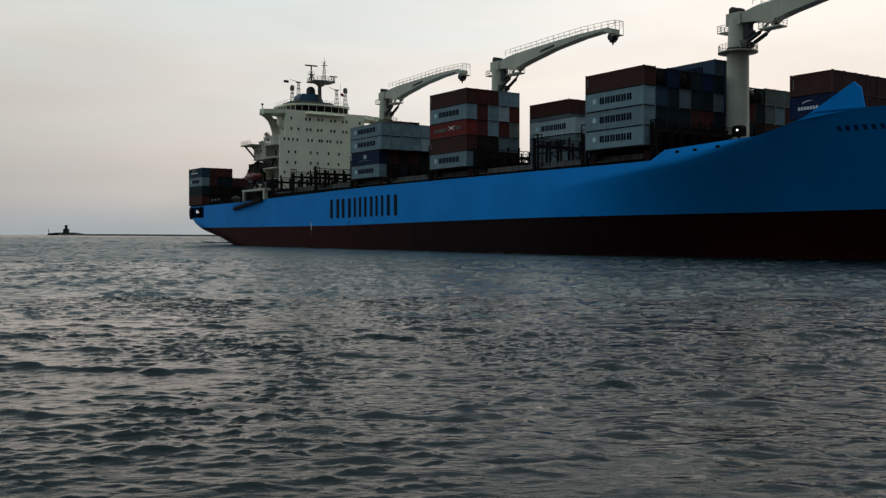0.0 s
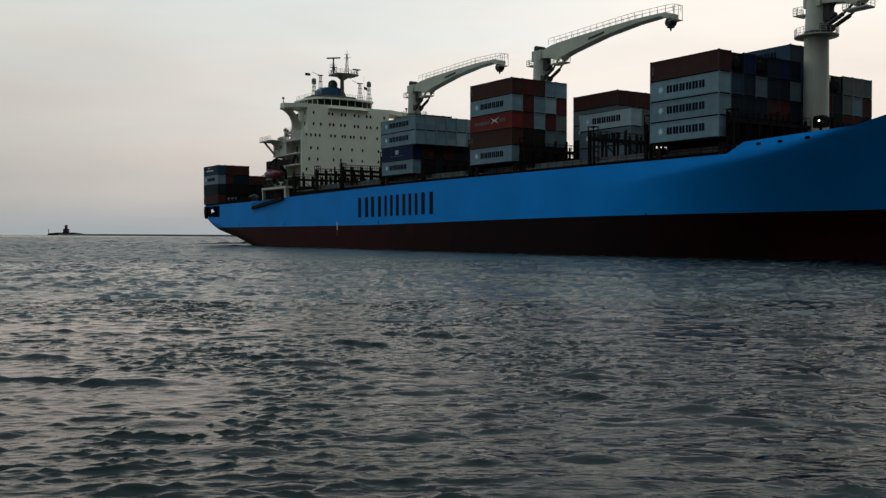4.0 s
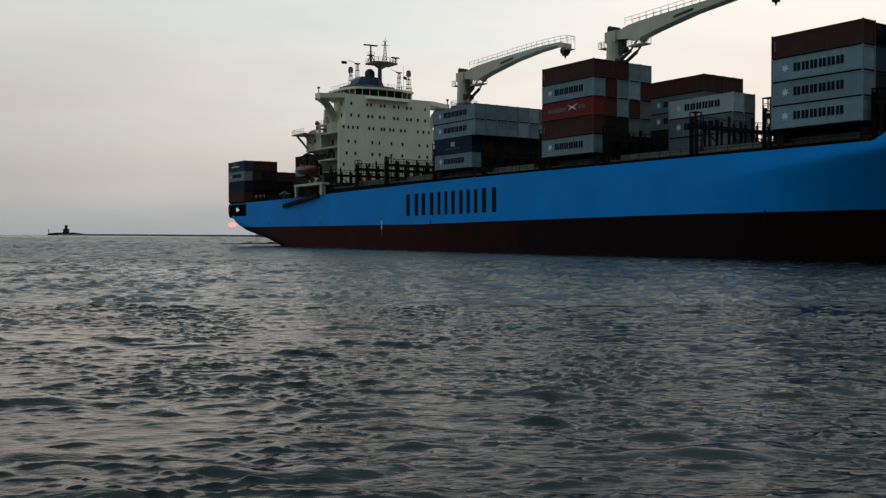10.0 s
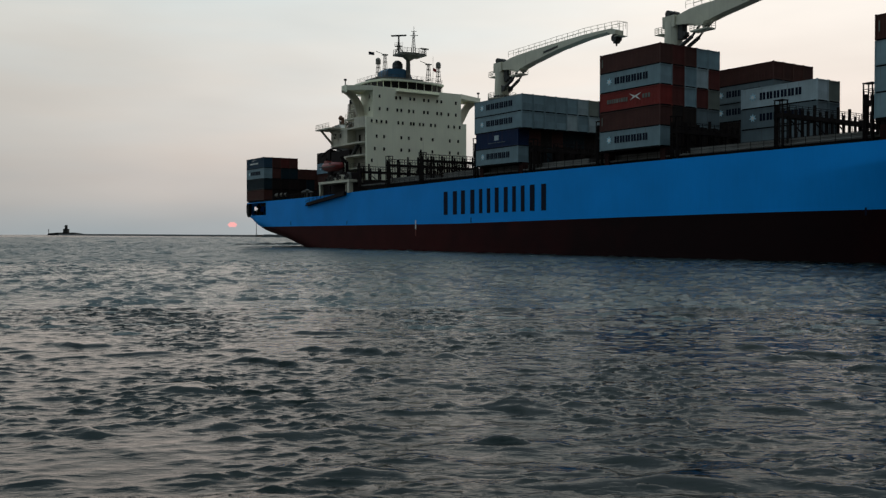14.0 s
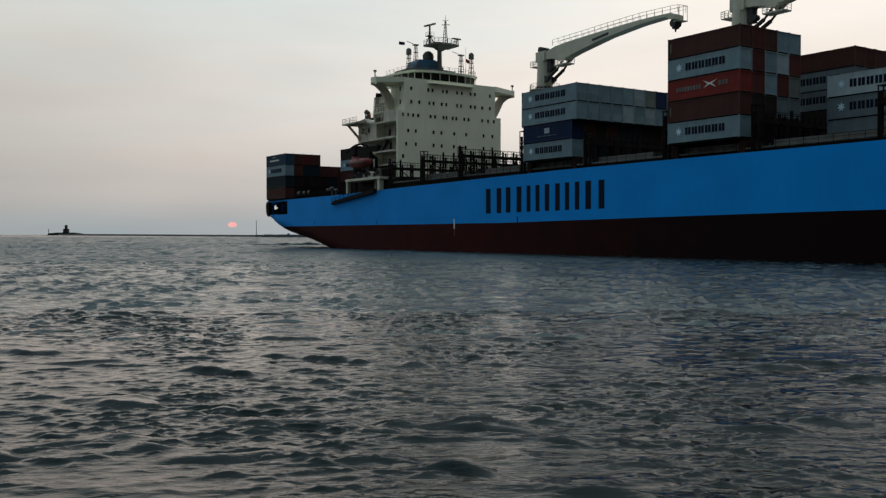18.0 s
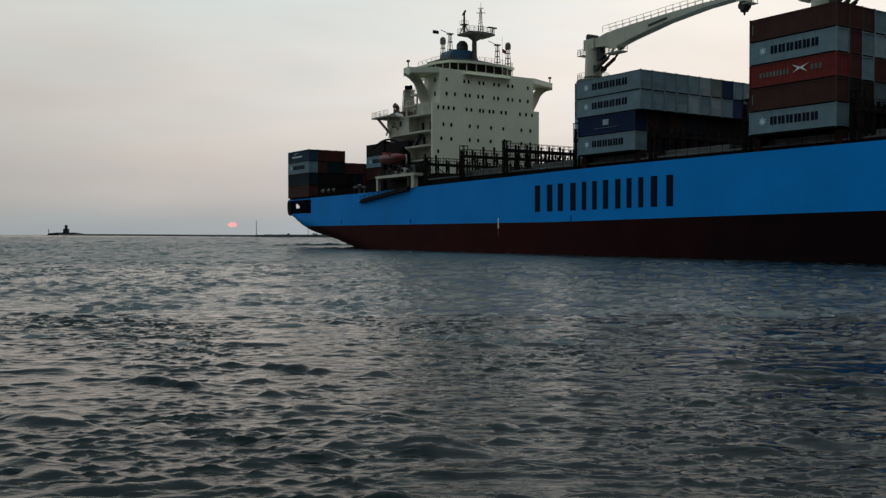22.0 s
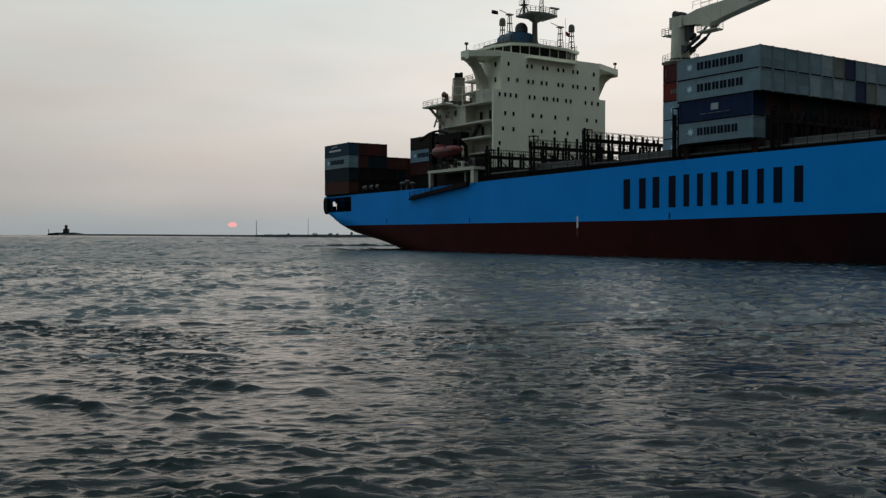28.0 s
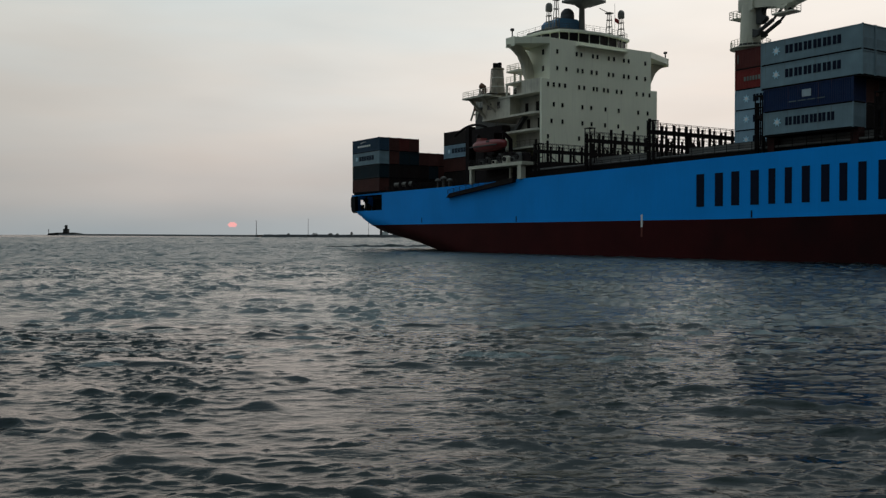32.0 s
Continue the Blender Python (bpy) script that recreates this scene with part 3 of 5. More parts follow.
# black pieces added at the corners, in place of the dark opening
for v_ in (0.6, BEAM - 1.3):
    part("corner_post", Build().prism([(-90.2, 8.0), (-91.0, 8.5), (-91.4, 9.5), (-91.4, 11.2), (-90.8, 12.1), (-89.3, 12.1), (-89.3, 8.0)], 1, v_, v_ + 0.7), M_BLACK, ship)
part("transom", tr, M_BLUE, ship)
md = Build().box(-89.2, 0.7, 8.1, -75.7, BEAM - 0.7, 8.4).box(-75.9, 0.7, 8.4, -75.7, BEAM - 0.7, 11.8).box(-89.2, 0.7, 11.72, -75.7, BEAM - 0.7, 11.8)
for v_ in (6.5, 12, 24, 30):
    md.tube((-84, v_ - 0.8, 9.2), (-84, v_ + 0.8, 9.2), 0.7, n=12).box(-84.6, v_ - 1, 8.4, -83.4, v_ + 1, 8.8)
# the large solid block is added so that no sky shows through
md.box(-88.6, 4.8, 8.4, -79, 30, 11.8).box(-85.6, 1.2, 8.4, -84.9, 1.9, 10.0).tube((-84.2, 1.6, 8.4), (-84.2, 1.6, 9.6), 0.3, n=10).tube((-82.6, 1.6, 8.4), (-82.6, 1.6, 9.3), 0.4, n=10).box(-82.0, 1.0, 10.9, -78, 3.0, 11.8)
md.tube((-90.0, 3.75, 8.4), (-90.0, 3.75, 11.7), 0.32, n=10).box(-90.2, 2.5, 9.0, -89.8, 3.2, 9.9).box(-90.2, 3.1, 10.6, -89.8, 4.2, 11.2)
part("mooring_deck", md, M_BLACK, ship, "mooring deck with winches, coloured black for its shade")
part("stern_coaming", Build().box(-89.6, 0.5, 11.85, -76.2, BEAM - 0.5, 12.43), M_STEEL, ship)
# decks
dk = Build()
us = [u for u in stations() if u > -90]
for a, b_ in zip(us, us[1:]):
    za, zb = table(a, SHEER) - 0.08, table(b_, SHEER) - 0.08
    if a >= 110:
        za = zb = 14.4
    ha, hb = half(a, za) - 0.05, half(b_, zb) - 0.05
    dk.add([(a, MID - ha, za), (b_, MID - hb, zb), (b_, MID + hb, zb), (a, MID + ha, za)], [(0, 1, 2, 3)])
part("main_deck", dk, M_DECK, ship, "dark red painted steel deck")
# breakwater fins at the bow
for s_, nm in ((-1, 0), (1, 1)):
    fin = Build()
    y_ = lambda u: MID + s_ * (half(u, table(u, SHEER)) - 0.02)
    pts = [(133.6, 17.3), (139.5, 21.4), (140.2, 20.7), (140.6, 18.3), (140.0, 18.2)]
    vs = [(u, y_(u), z) for u, z in pts] + [(u, y_(u) - s_ * 0.25, z) for u, z in pts]
    n = len(pts)
    fin.add(vs, [tuple(range(n)), tuple(range(2 * n - 1, n - 1, -1))] + [(i, n + i, n + (i + 1) % n, (i + 1) % n) for i in range(n)])
    part("bow_fin", fin, M_BLUE, ship, "pointed sky-blue bulwark fin")

# side lettering as six plain blocks of bars, and the marks
def on_side(bl, u0, z0, u1, z1, out=0.03):
    bl.box(u0, -out, z0, u1, 0.02, z1)


for a, b_ in ((9.7, 15.0), (15.5, 20.6), (21.3, 25.3), (26.0, 30.4), (31.0, 35.0), (35.7, 40.7)):
    w, up = (b_ - a) * 0.25, 0.25 * (a - 9.7) / 31.0
    for p in (a + (b_ - a) * 0.08, a + (b_ - a) * 0.67):
        bl = Build()
        on_side(bl, p, 6.95 + up, p + w, 11.3 + up)
        part("name_bar", bl, M_NAVY, ship, "dark navy lettering bar")
bl = Build()
on_side(bl, -0.15, 4.3, 0.2, 6.1)
part("side_mark", bl, M_WHITE, ship, "white painted tug mark")
bl = Build()
on_side(bl, -0.15, 2.9, 0.2, 4.28)
part("side_mark", bl, M_TUGMARK, ship, "dull red painted tug mark")
for u, z in ((19.0, 5.9), (-29.5, 5.9), (96, 5.9), (-60, 6.1)):
    bl = Build()
    on_side(bl, u, z - 0.5, u + 0.22, z + 0.4)
    part("side_mark", bl, M_NAVY, ship)

# hatch covers between the lashing bridges
for a, b_ in ((-13.5, 0.5), (7.2, 19), (20.0, 34.6), (37, 48), (53, 66), (69, 83.5), (84.6, 94.8), (96.6, 109.5)):
    bl = Build().box(a, 2.2, 13.2, b_, BEAM - 2.2, 14.4)
    part("hatch_coaming", bl, M_STEEL, ship)
    n = 3
    for k in range(n):
        y0 = 2.0 + (BEAM - 4) * k / n
        part("hatch_cover", Build().box(a - 0.2, y0 + 0.04, 14.4, b_ + 0.2, y0 + (BEAM - 4) / n - 0.04, 15.15), M_HATCH, ship, "grey steel hatch cover")


def lashing_bridge(u, top, end):
    """A walkway across the ship on rows of posts, with a caged ladder at each end."""
    w = 1.2
    br = part("lashing_bridge", Build().box(u, 0.5, top - 0.5, u + w, BEAM - 0.5, top), M_STEEL, ship, "dark steel lashing bridge with posts and rails")
    for x in (u + 0.05, u + w - 0.05):
        part("bridge_rail", Build().rail([(x, 0.6, top), (x, BEAM - 0.6, top)], r=0.045, step=1.25, mid=1), M_STEEL, br)
    rnd = random.Random(int(u * 10))
    for k in range(26):
        y_ = 1.0 + (BEAM - 2) * (k + rnd.uniform(0.1, 0.9)) / 26
        lean_ = rnd.uniform(-0.5, 0.5)
        part("lashing_rod", Build().tube((u + w, y_, 14.6), (u + w + 0.1, y_ + lean_, top + rnd.choice((0.2, 0.5, 0.9))), 0.045, n=4), M_STEEL, br)
    for k in range(15):
        y_ = 0.7 + (BEAM - 1.4) * k / 14
        h_ = top + rnd.choice((0.5, 0.8, 1.0, 1.0, 1.7)) + rnd.uniform(-0.1, 0.1)
        part("post", Build().box(u + 0.05, y_ - 0.15, 13.2, u + 0.35, y_ + 0.15, h_), M_STEEL, br)
        part("post", Build().box(u + w - 0.3, y_ - 0.14, 13.2, u + w - 0.05, y_ + 0.14, top + 0.6), M_STEEL, br)
        if k % 2:
            y2 = y_ + (BEAM - 1.4) / 14
            part("brace", Build().tube((u + 0.2, y_, top - 0.5), (u + 0.2, y2, top - 2.2), 0.09, n=5), M_STEEL, br)
    for y_ in (0.35, BEAM - 1.45):
        cage = Build()
        for x in (u, u + w - 0.12):
            for y2 in (y_, y_ + 1.0):
                cage.box(x, y2, 13.0, x + 0.12, y2 + 0.12, end)
        for k in range(int((end - 14) / 0.9)):
            z = 14.2 + k * 0.9
            cage.box(u, y_, z, u + w, y_ + 0.06, z + 0.07).box(u, y_ + 1.05, z, u + w, y_ + 1.12, z + 0.07).box(u + w - 0.08, y_, z, u + w, y_ + 1.1, z + 0.07)
        cage.box(u - 0.05, y_ - 0.05, end, u + w + 0.05, y_ + 1.17, end + 0.1)
        part("ladder_cage", cage, M_STEEL, br)


for u, top, end in ((-25.2, 17.3, 18.2), (-12.6, 18.0, 19.6), (0.6, 18.1, 19.4), (19.2, 18.2, 20.6), (35.3, 17.6, 19.1), (51.6, 18.2, 20.4), (66.6, 17.8, 19.6), (83.6, 18.2, 19.8), (95.4, 18.4, 20.3), (110.0, 18.4, 19.6)):
    lashing_bridge(u, top, end)
# added black blocks under the stacks: they hold the shade and shut out sky
for u, z in ((20.95, 15.4), (53.2, 15.65), (97.3, 16.0)):
    part("stack_pedestal", Build().box(u + 0.4, 2.6, 15.15, u + 11.8, BEAM - 2.6, z), M_BLACK, ship)
# heavy stools that carry the outer stacks
for u in (20.9, 32.2, 53.2, 64.4, 97.3, 108.4):
    for y_ in (0.7, BEAM - 1.9):
        part("stack_stool", Build().box(u, y_, 12.9, u + 1.0, y_ + 1.2, 15.5), M_DECK, ship)
for y_ in (1.3, BEAM - 1.6):
    part("side_coaming", Build().box(-26, y_, 12.6, 110, y_ + 0.3, 14.3), M_STEEL, ship)
    part("deck_pipe", Build().tube((-26, y_ - 0.35, 14.0), (110, y_ - 0.35, 14.35), 0.16, n=8), M_HATCH, ship)

# ---------- deckhouse ----------
HF = -27.6
house = part("lower_block", Build().box(-37, 8.6, 12.8, HF, 31.6, 29.9).box(-37, 3.4, 12.8, -36.6, 8.6, 21.2), M_CREAM, ship, "cream painted multi-deck accommodation block")
part("front_plate", Build().box(HF - 0.5, 4.04, 12.8, HF - 0.002, 8.6, 29.9), M_CREAM, house)
part("parapet", Build().box(HF - 0.22, 5.8, 36.3, HF, 30.0, 37.0), M_CREAM, house)
part("upper_block", Build().box(-33.5, 5.8, 29.9, HF, 30.0, 36.3), M_CREAM, house)
for z in (31.9, 34.75):
    part("side_window", Build().box(-29.6, 5.74, z - 0.45, -29.1, 5.8, z + 0.45), M_GLASS, house)
part("aft_block", Build().box(-44, 3.4, 24.05, -35.7, 12.5, 27.6), M_GRIMY, house)
WIN = ((34.75, (7.44, 11.82, 12.89, 15.62, 16.69, 19.41, 20.68, 23.11, 24.28, 28.47)), (31.9, (7.44, 9.49, 12.12, 13.19, 15.33, 16.49, 19.41, 20.48, 23.11, 24.28, 26.32, 28.47)),
       (29.0, (5.4, 6.67, 7.93, 9.2, 12.41, 13.58, 15.81, 16.59, 18.25, 19.22, 21.36, 22.53, 26.32, 27.98, 29.6)), (25.6, (6.67, 8.61, 13.19, 15.23, 18.64, 21.85, 26.71, 29.15)),
       (22.75, (6.18, 8.61, 13.19, 15.33, 18.54, 21.75, 26.71, 29.15)), (20.05, (5.4, 12.41)))
for z, row_ in WIN:
    for v_ in row_:
        part("window", Build().box(HF - 0.02, v_ - 0.29, z - 0.44, HF + 0.05, v_ + 0.29, z + 0.44), M_CREAM, house)
        part("pane", Build().box(HF + 0.0, v_ - 0.23, z - 0.37, HF + 0.07, v_ + 0.23, z + 0.37), M_GLASS, house)
# bridge wings with curved brackets, raked back towards their tips
for s_, y0, tip in ((-1, 5.8, 0.8), (1, 30.0, 38.0)):
    plan = [(-33.4, y0), (HF, y0), (-30.9, tip), (-33.2, tip)]
    lip = [(HF, y0), (-30.9, tip), (-31.05, tip), (HF - 0.2, y0)]
    w = Build().prism(plan, 2, 36.0, 36.35).prism(lip, 2, 36.35, 37.1).prism([(-33.4, y0), (-33.2, tip), (-33.05, tip), (-33.25, y0)], 2, 36.35, 37.1)
    w.box(-33.3, tip - 0.1, 35.6, -30.85, tip + 0.1, 37.2)
    wing = part("bridge_wing", w, M_CREAM, ship, "cream bridge wing on a curved bracket")
    arch = [(0.3, 36.0), (0.45, 35.7), (1.6, 35.1), (2.7, 34.2), (3.4, 32.9), (3.9, 31.3), (4.5, 29.9), (6.1, 29.9), (5.9, 31.2), (5.5, 33.0), (4.6, 34.4), (3.8, 35.3), (3.2, 36.0)]
    pts = [(v_ if s_ < 0 else 38.3 - v_ - max(0.0, 33 - z) * 0.25, z) for v_, z in arch]
    part("bracket", Build().prism(pts, 0, -32.7, -31.9), M_GRIMY, wing)
    part("wing_beam", Build().box(-33.3, min(y0, tip), 35.6, -33.0, max(y0, tip), 36.0), M_CREAM, wing)
    part("wing_lamp", Build().tube((-31.6, tip, 37.2), (-31.6, tip, 38.2), 0.12).box(-31.85, tip - 0.25, 38.2, -31.35, tip + 0.25, 38.6), M_DARK, wing)
# wheelhouse
front = [(-40, 8.3), (-33, 8.3), (-29.6, 9.6), (-28.4, 13.0), (-28.0, 17.6), (-28.4, 22.2), (-29.6, 25.8), (-33, 27.2), (-40, 27.2)]
wheel = part("wheelhouse", Build().prism(front, 2, 36.3, 37.15), M_CREAM, ship, "rounded wheelhouse with a dark window band")
brim = [(-40.5, 7.9), (-32.8, 7.9), (-29.2, 9.3), (-27.9, 12.9), (-27.5, 17.6), (-27.9, 22.3), (-29.2, 26.1), (-32.8, 27.6), (-40.5, 27.6)]
part("roof", Build().prism(brim, 2, 38.75, 39.2), M_CREAM, wheel)
part("visor", Build().box(HF - 0.1, 11.8, 36.15, HF + 0.8, 23.6, 36.27), M_CREAM, wheel)
inset = [(u - 0.15 if u > -39 else u, 17.6 + (v_ - 17.6) * 0.985) for u, v_ in front]
part("window_band", Build().prism(inset, 2, 37.15, 38.75), M_GLASS, wheel, "dark wheelhouse windows")
for (a, p), (b_, q) in zip(front, front[1:]):
    m = max(1, round(math.hypot(b_ - a, q - p) / 2.0))
    for k in range(m):
        x, y_ = a + (b_ - a) * k / m, p + (q - p) * k / m
        part("mullion", Build().box(x - 0.06, y_ - 0.06, 37.15, x + 0.06, y_ + 0.06, 38.75), M_CREAM, wheel)
part("roof_rail", Build().rail([(u + 0.1, v_, 39.2) for u, v_ in front], r=0.03), M_DARK, wheel)
part("compass_deck", Build().prism([(-40, 10.6), (-34.5, 10.6), (-32.4, 13), (-31.8, 17.6), (-32.4, 22), (-34, 23.5), (-40, 23.5)], 2, 39.2, 40.4), M_HATCH, ship, "grey compass deck housing")
part("compass_housing", Build().prism([(13.4, 40.4), (13.7, 42.2), (14.4, 42.9), (18.6, 43.1), (20.2, 42.4), (21.2, 40.4)], 0, -39.5, -35.2), M_BLUEHOUSE, ship, "dark blue housing on the compass deck")
# side galleries: decks with rounded corners before a recessed wall
for z in (21.5, 24.4, 27.9):
    edge = [(-44 if z > 22 else -37.2, 3.3), (-29.9, 3.3), (-28.9, 3.5), (HF - 0.5, 4.1), (HF - 0.5, 8.6), (-44 if z > 22 else -37.2, 8.6)]
    part("gallery", Build().prism(edge, 2, z - 0.36, z), M_GRIMY, house, "open side gallery deck")
part("gallery_wall", Build().prism([(-32.3, 3.35), (-29.9, 3.35), (HF - 0.5, 4.15), (HF - 0.5, 8.6), (-32.3, 8.6)], 2, 27.9, 30.0), M_GRIMY, house)
# the shade of the gallery recess is put into this wall's colour
part("recess_wall", Build().box(-36.6, 5.6, 18.5, HF - 0.5, 5.79, 29.8), M_SOOT_SHADE, house, "wall inside the side galleries, its shade put into the paint")
part("gallery_roof", Build().box(-37.0, 3.35, 29.8, -32.3, 8.6, 30.1), M_GRIMY, house)
# added block with slats: darkens the opening and hides the exhaust's foot
part("opening_fill", Build().box(-38.4, 6.2, 27.9, -33.0, 12.0, 30.3), M_SOOT_SHADE, house, "slatted block added to darken the gallery opening")
for k in range(5):
    part("louvre", Build().prism([(6.2, 28.3 + 0.28 * k), (6.12, 28.3 + 0.28 * k), (6.2, 28.5 + 0.28 * k)], 0, -38.2, -36.0), M_STEEL, house)
part("gallery_post", Build().box(-36.9, 3.4, 27.9, -36.6, 3.7, 29.8), M_GRIMY, house)
part("lower_gallery", Build().prism([(-36.9, 3.3), (-29.9, 3.3), (HF - 0.5, 4.1), (HF - 0.5, 8.6), (-36.9, 8.6)], 2, 18.2, 18.5), M_GRIMY, house)
part("gallery_rail", Build().rail([(-36.9, 3.4, 18.5), (-30, 3.4, 18.5), (HF - 0.6, 4.1, 18.5)], r=0.03, step=1.5, mid=1), M_DARK, house)
for u in (-34.0, -31.0):
    part("side_door", Build().box(u, 5.54, 24.4, u + 0.8, 5.6, 26.4), M_STEEL, house)
    part("side_door", Build().box(u + 0.5, 5.54, 21.5, u + 1.3, 5.6, 23.5), M_STEEL, house)
part("side_window", Build().box(-42.4, 3.3, 26.0, -41.2, 3.36, 27.1), M_GLASS, house)
part("side_window", Build().box(-39.4, 3.3, 26.0, -38.6, 3.36, 27.1), M_GLASS, house)
part("stair", Build().prism([(-36.5, 21.5), (-35.7, 21.5), (-32.5, 24.3), (-33.3, 24.3)], 1, 4.5, 5.3), M_DARK, house)
part("wing_platform", Build().box(-46.0, 0.2, 28.0, -39, 4, 28.3).rail([(-45.9, 4, 28.3), (-45.9, 0.3, 28.3), (-39, 0.3, 28.3)]), M_GRIMY, ship)
part("platform_leg", Build().tube((-44.8, 1.2, 28.0), (-43.0, 3.8, 24.2), 0.28), M_GRIMY, ship)
part("platform_leg", Build().tube((-41.0, 1.2, 28.0), (-40.2, 3.6, 25.4), 0.22), M_GRIMY, ship)
# added dark boxes in place of the shaded deck space
part("deck_space_fill", Build().box(-44.5, 3.6, 12.2, -28.2, 6.7, 15.0).box(-27.5, 3.0, 12.6, -24.0, 12, 15.4), M_STEEL, ship, "dark block put in for the shaded space under the boat deck")
part("funnel_casing", Build().prism([(-62, 12), (-52, 12), (-38, 12.6), (-37.01, 13), (-37.01, 25), (-52, 25), (-62, 22)], 2, 12.2, 24.0).prism([(-60, 13), (-53, 13), (-52, 15), (-52, 20), (-53, 22), (-60, 22)], 2, 24.0, 30.5), M_HATCH, ship, "dark grey engine casing behind the house")
stack = part("exhaust_pipe", Build().tube((-56.1, 15.8, 30.5), (-56.1, 15.8, 36.6), 1.55, 1.15, 20).tube((-56.1, 15.8, 36.6), (-56.1, 15.8, 36.85), 1.3, 1.3, 20), M_EXHAUST, ship, "stained cream exhaust stack with sooty pipes")
for dx, dy, top in ((-0.5, -0.4, 38.0), (0.45, -0.5, 37.8), (0.0, 0.5, 38.1)):
    part("exhaust_top", Build().tube((-56.1 + dx, 15.8 + dy, 36.8), (-56.1 + dx, 15.8 + dy, top), 0.42, 0.38, 12), M_BLACK, stack)
part("ladder", Build().tube((-57.2, 14.5, 30.5), (-57.0, 14.8, 36.8), 0.06, n=5).tube((-56.7, 14.2, 30.5), (-56.5, 14.6, 36.8), 0.06, n=5), M_MAST, stack)
part("ring_platform", Build().tube((-56.1, 15.8, 31.6), (-56.1, 15.8, 31.75), 2.6, 2.6, 18), M_EXHAUST, stack)
part("ring_rail", Build().rail([(-56.1 + 2.5 * math.cos(a * math.pi / 6), 15.8 + 2.5 * math.sin(a * math.pi / 6), 31.75) for a in range(13)], r=0.035, step=0.9), M_EXHAUST, stack)
for x, z0, z1 in ((-58.9, 26.0, 33.6), (-58.3, 26.0, 32.4), (-53.6, 27.0, 31.2)):
    part("vent_pipe", Build().tube((x, 13.4, z0), (x, 13.4, z1), 0.16, n=8).tube((x, 13.4, z1), (x + 0.5, 13.4, z1 + 0.25), 0.16, n=8), M_MAST, stack)
part("fan_housing", Build().prism([(-55.0, 27.9), (-51.0, 27.9), (-51.0, 29.9), (-52.2, 30.8), (-54.2, 30.8), (-55.0, 29.9)], 1, 9.6, 11.4), M_SOOT_SHADE, ship, "sooty ventilation housing beside the exhaust")
part("rusty_locker", Build().box(-56.6, 10.2, 27.95, -55.2, 11.6, 30.6).box(-56.8, 10.0, 30.6, -55.0, 11.8, 30.75), M_RUSTY, ship, "rusty brown locker beside the exhaust")
part("exhaust_cowl", Build().tube((-57.6, 13.6, 30.5), (-57.6, 13.6, 33.0), 0.45, 0.4, 12).tube((-57.6, 13.6, 33.0), (-58.4, 13.2, 33.5), 0.5, 0.62, 12), M_RUSTY, stack)
for z in (33.0, 34.8):
    part("band", Build().tube((-56.1, 15.8, z), (-56.1, 15.8, z + 0.22), 1.5 - (z - 32) * 0.07, 1.48 - (z - 32) * 0.07, 20), M_GRIMY, stack)
lat = Build()
for k in range(4):
    z = 27.6 + k * 1.0
    lat.tube((-59.5 + k * 0.3, 12.2, z), (-57.5 + k * 0.2, 13.2, z + 1.0), 0.12, n=5).tube((-58.0 + k * 0.25, 12.2, z + 1.0), (-60.3 + k * 0.4, 13.0, z), 0.09, n=5)
lat.tube((-60.5, 12.2, 26.5), (-58.8, 13.0, 31.6), 0.2, n=6).tube((-58.6, 12.2, 26.5), (-57.4, 13.0, 31.6), 0.16, n=6)
part("provision_crane", lat, M_GRIMY, ship, "latticed stores crane beside the exhaust")
part("casing_stage", Build().box(-52.5, 8, 27.7, -44.2, 11.5, 27.95).rail([(-52.4, 8.1, 27.95), (-44.3, 8.1, 27.95)], r=0.04, step=1.2), M_HATCH, ship)
part("aft_platform", Build().box(-43.4, 8.4, 33.4, -39.6, 13.0, 33.7).rail([(-39.7, 8.5, 33.7), (-43.3, 8.5, 33.7), (-43.3, 12.9, 33.7)], r=0.05, step=0.9).box(-42.6, 9.5, 27.6, -42.3, 9.8, 33.4).box(-39.9, 8.8, 27.6, -39.6, 9.1, 33.4).box(-39.6, 8.6, 33.2, -33.5, 10.2, 33.4), M_GRIMY, ship, "cream platform behind the bridge")
ach = [(-64.5 + 11.0 * k / 9, 22.9 + 2.4 * math.sin(math.pi * min(1.0, 0.08 + k / 9 * 0.72)) ** 0.8) for k in range(10)]
hose = Build()
for (a, p), (b_, q) in zip(ach, ach[1:]):
    hose.tube((a, 11, p), (b_, 11, q), 0.25, n=7)
part("hose_crane", hose, M_STEEL, ship, "dark curved hose crane arm")
part("hose_crane_base", Build().box(-59.5, 10.2, 12.3, -58.3, 11.8, 25.0).box(-57.0, 10.0, 20.5, -47.0, 12.0, 24.2).box(-52, 7.5, 12.4, -46, 11, 22.5), M_STEEL, ship)
part("aft_rail", Build().rail([(-36.9, 3.5, 30.1), (-33, 3.5, 30.1)], r=0.045, step=1.2), M_CREAM, ship)
# mast and aerials
mast = part("radar_mast", Build().tube((-35, 19.6, 40.4), (-35, 19.6, 46.4), 0.6, 0.5, 12).prism([(-37.2, 16.6), (-32.6, 16.6), (-31.8, 19.8), (-32.6, 23.4), (-37.2, 23.4)], 2, 46.3, 46.7).tube((-35, 19.7, 45.2), (-35, 19.8, 46.3), 0.5, 2.1, 12), M_MAST, ship, "weathered grey radar mast with a wide platform")
part("platform_rail", Build().rail([(-37.1, 16.7, 46.7), (-32.7, 16.7, 46.7), (-31.9, 19.8, 46.7), (-32.7, 23.3, 46.7), (-37.1, 23.3, 46.7)], r=0.05, step=1.2), M_MAST, mast)
tm = Build()
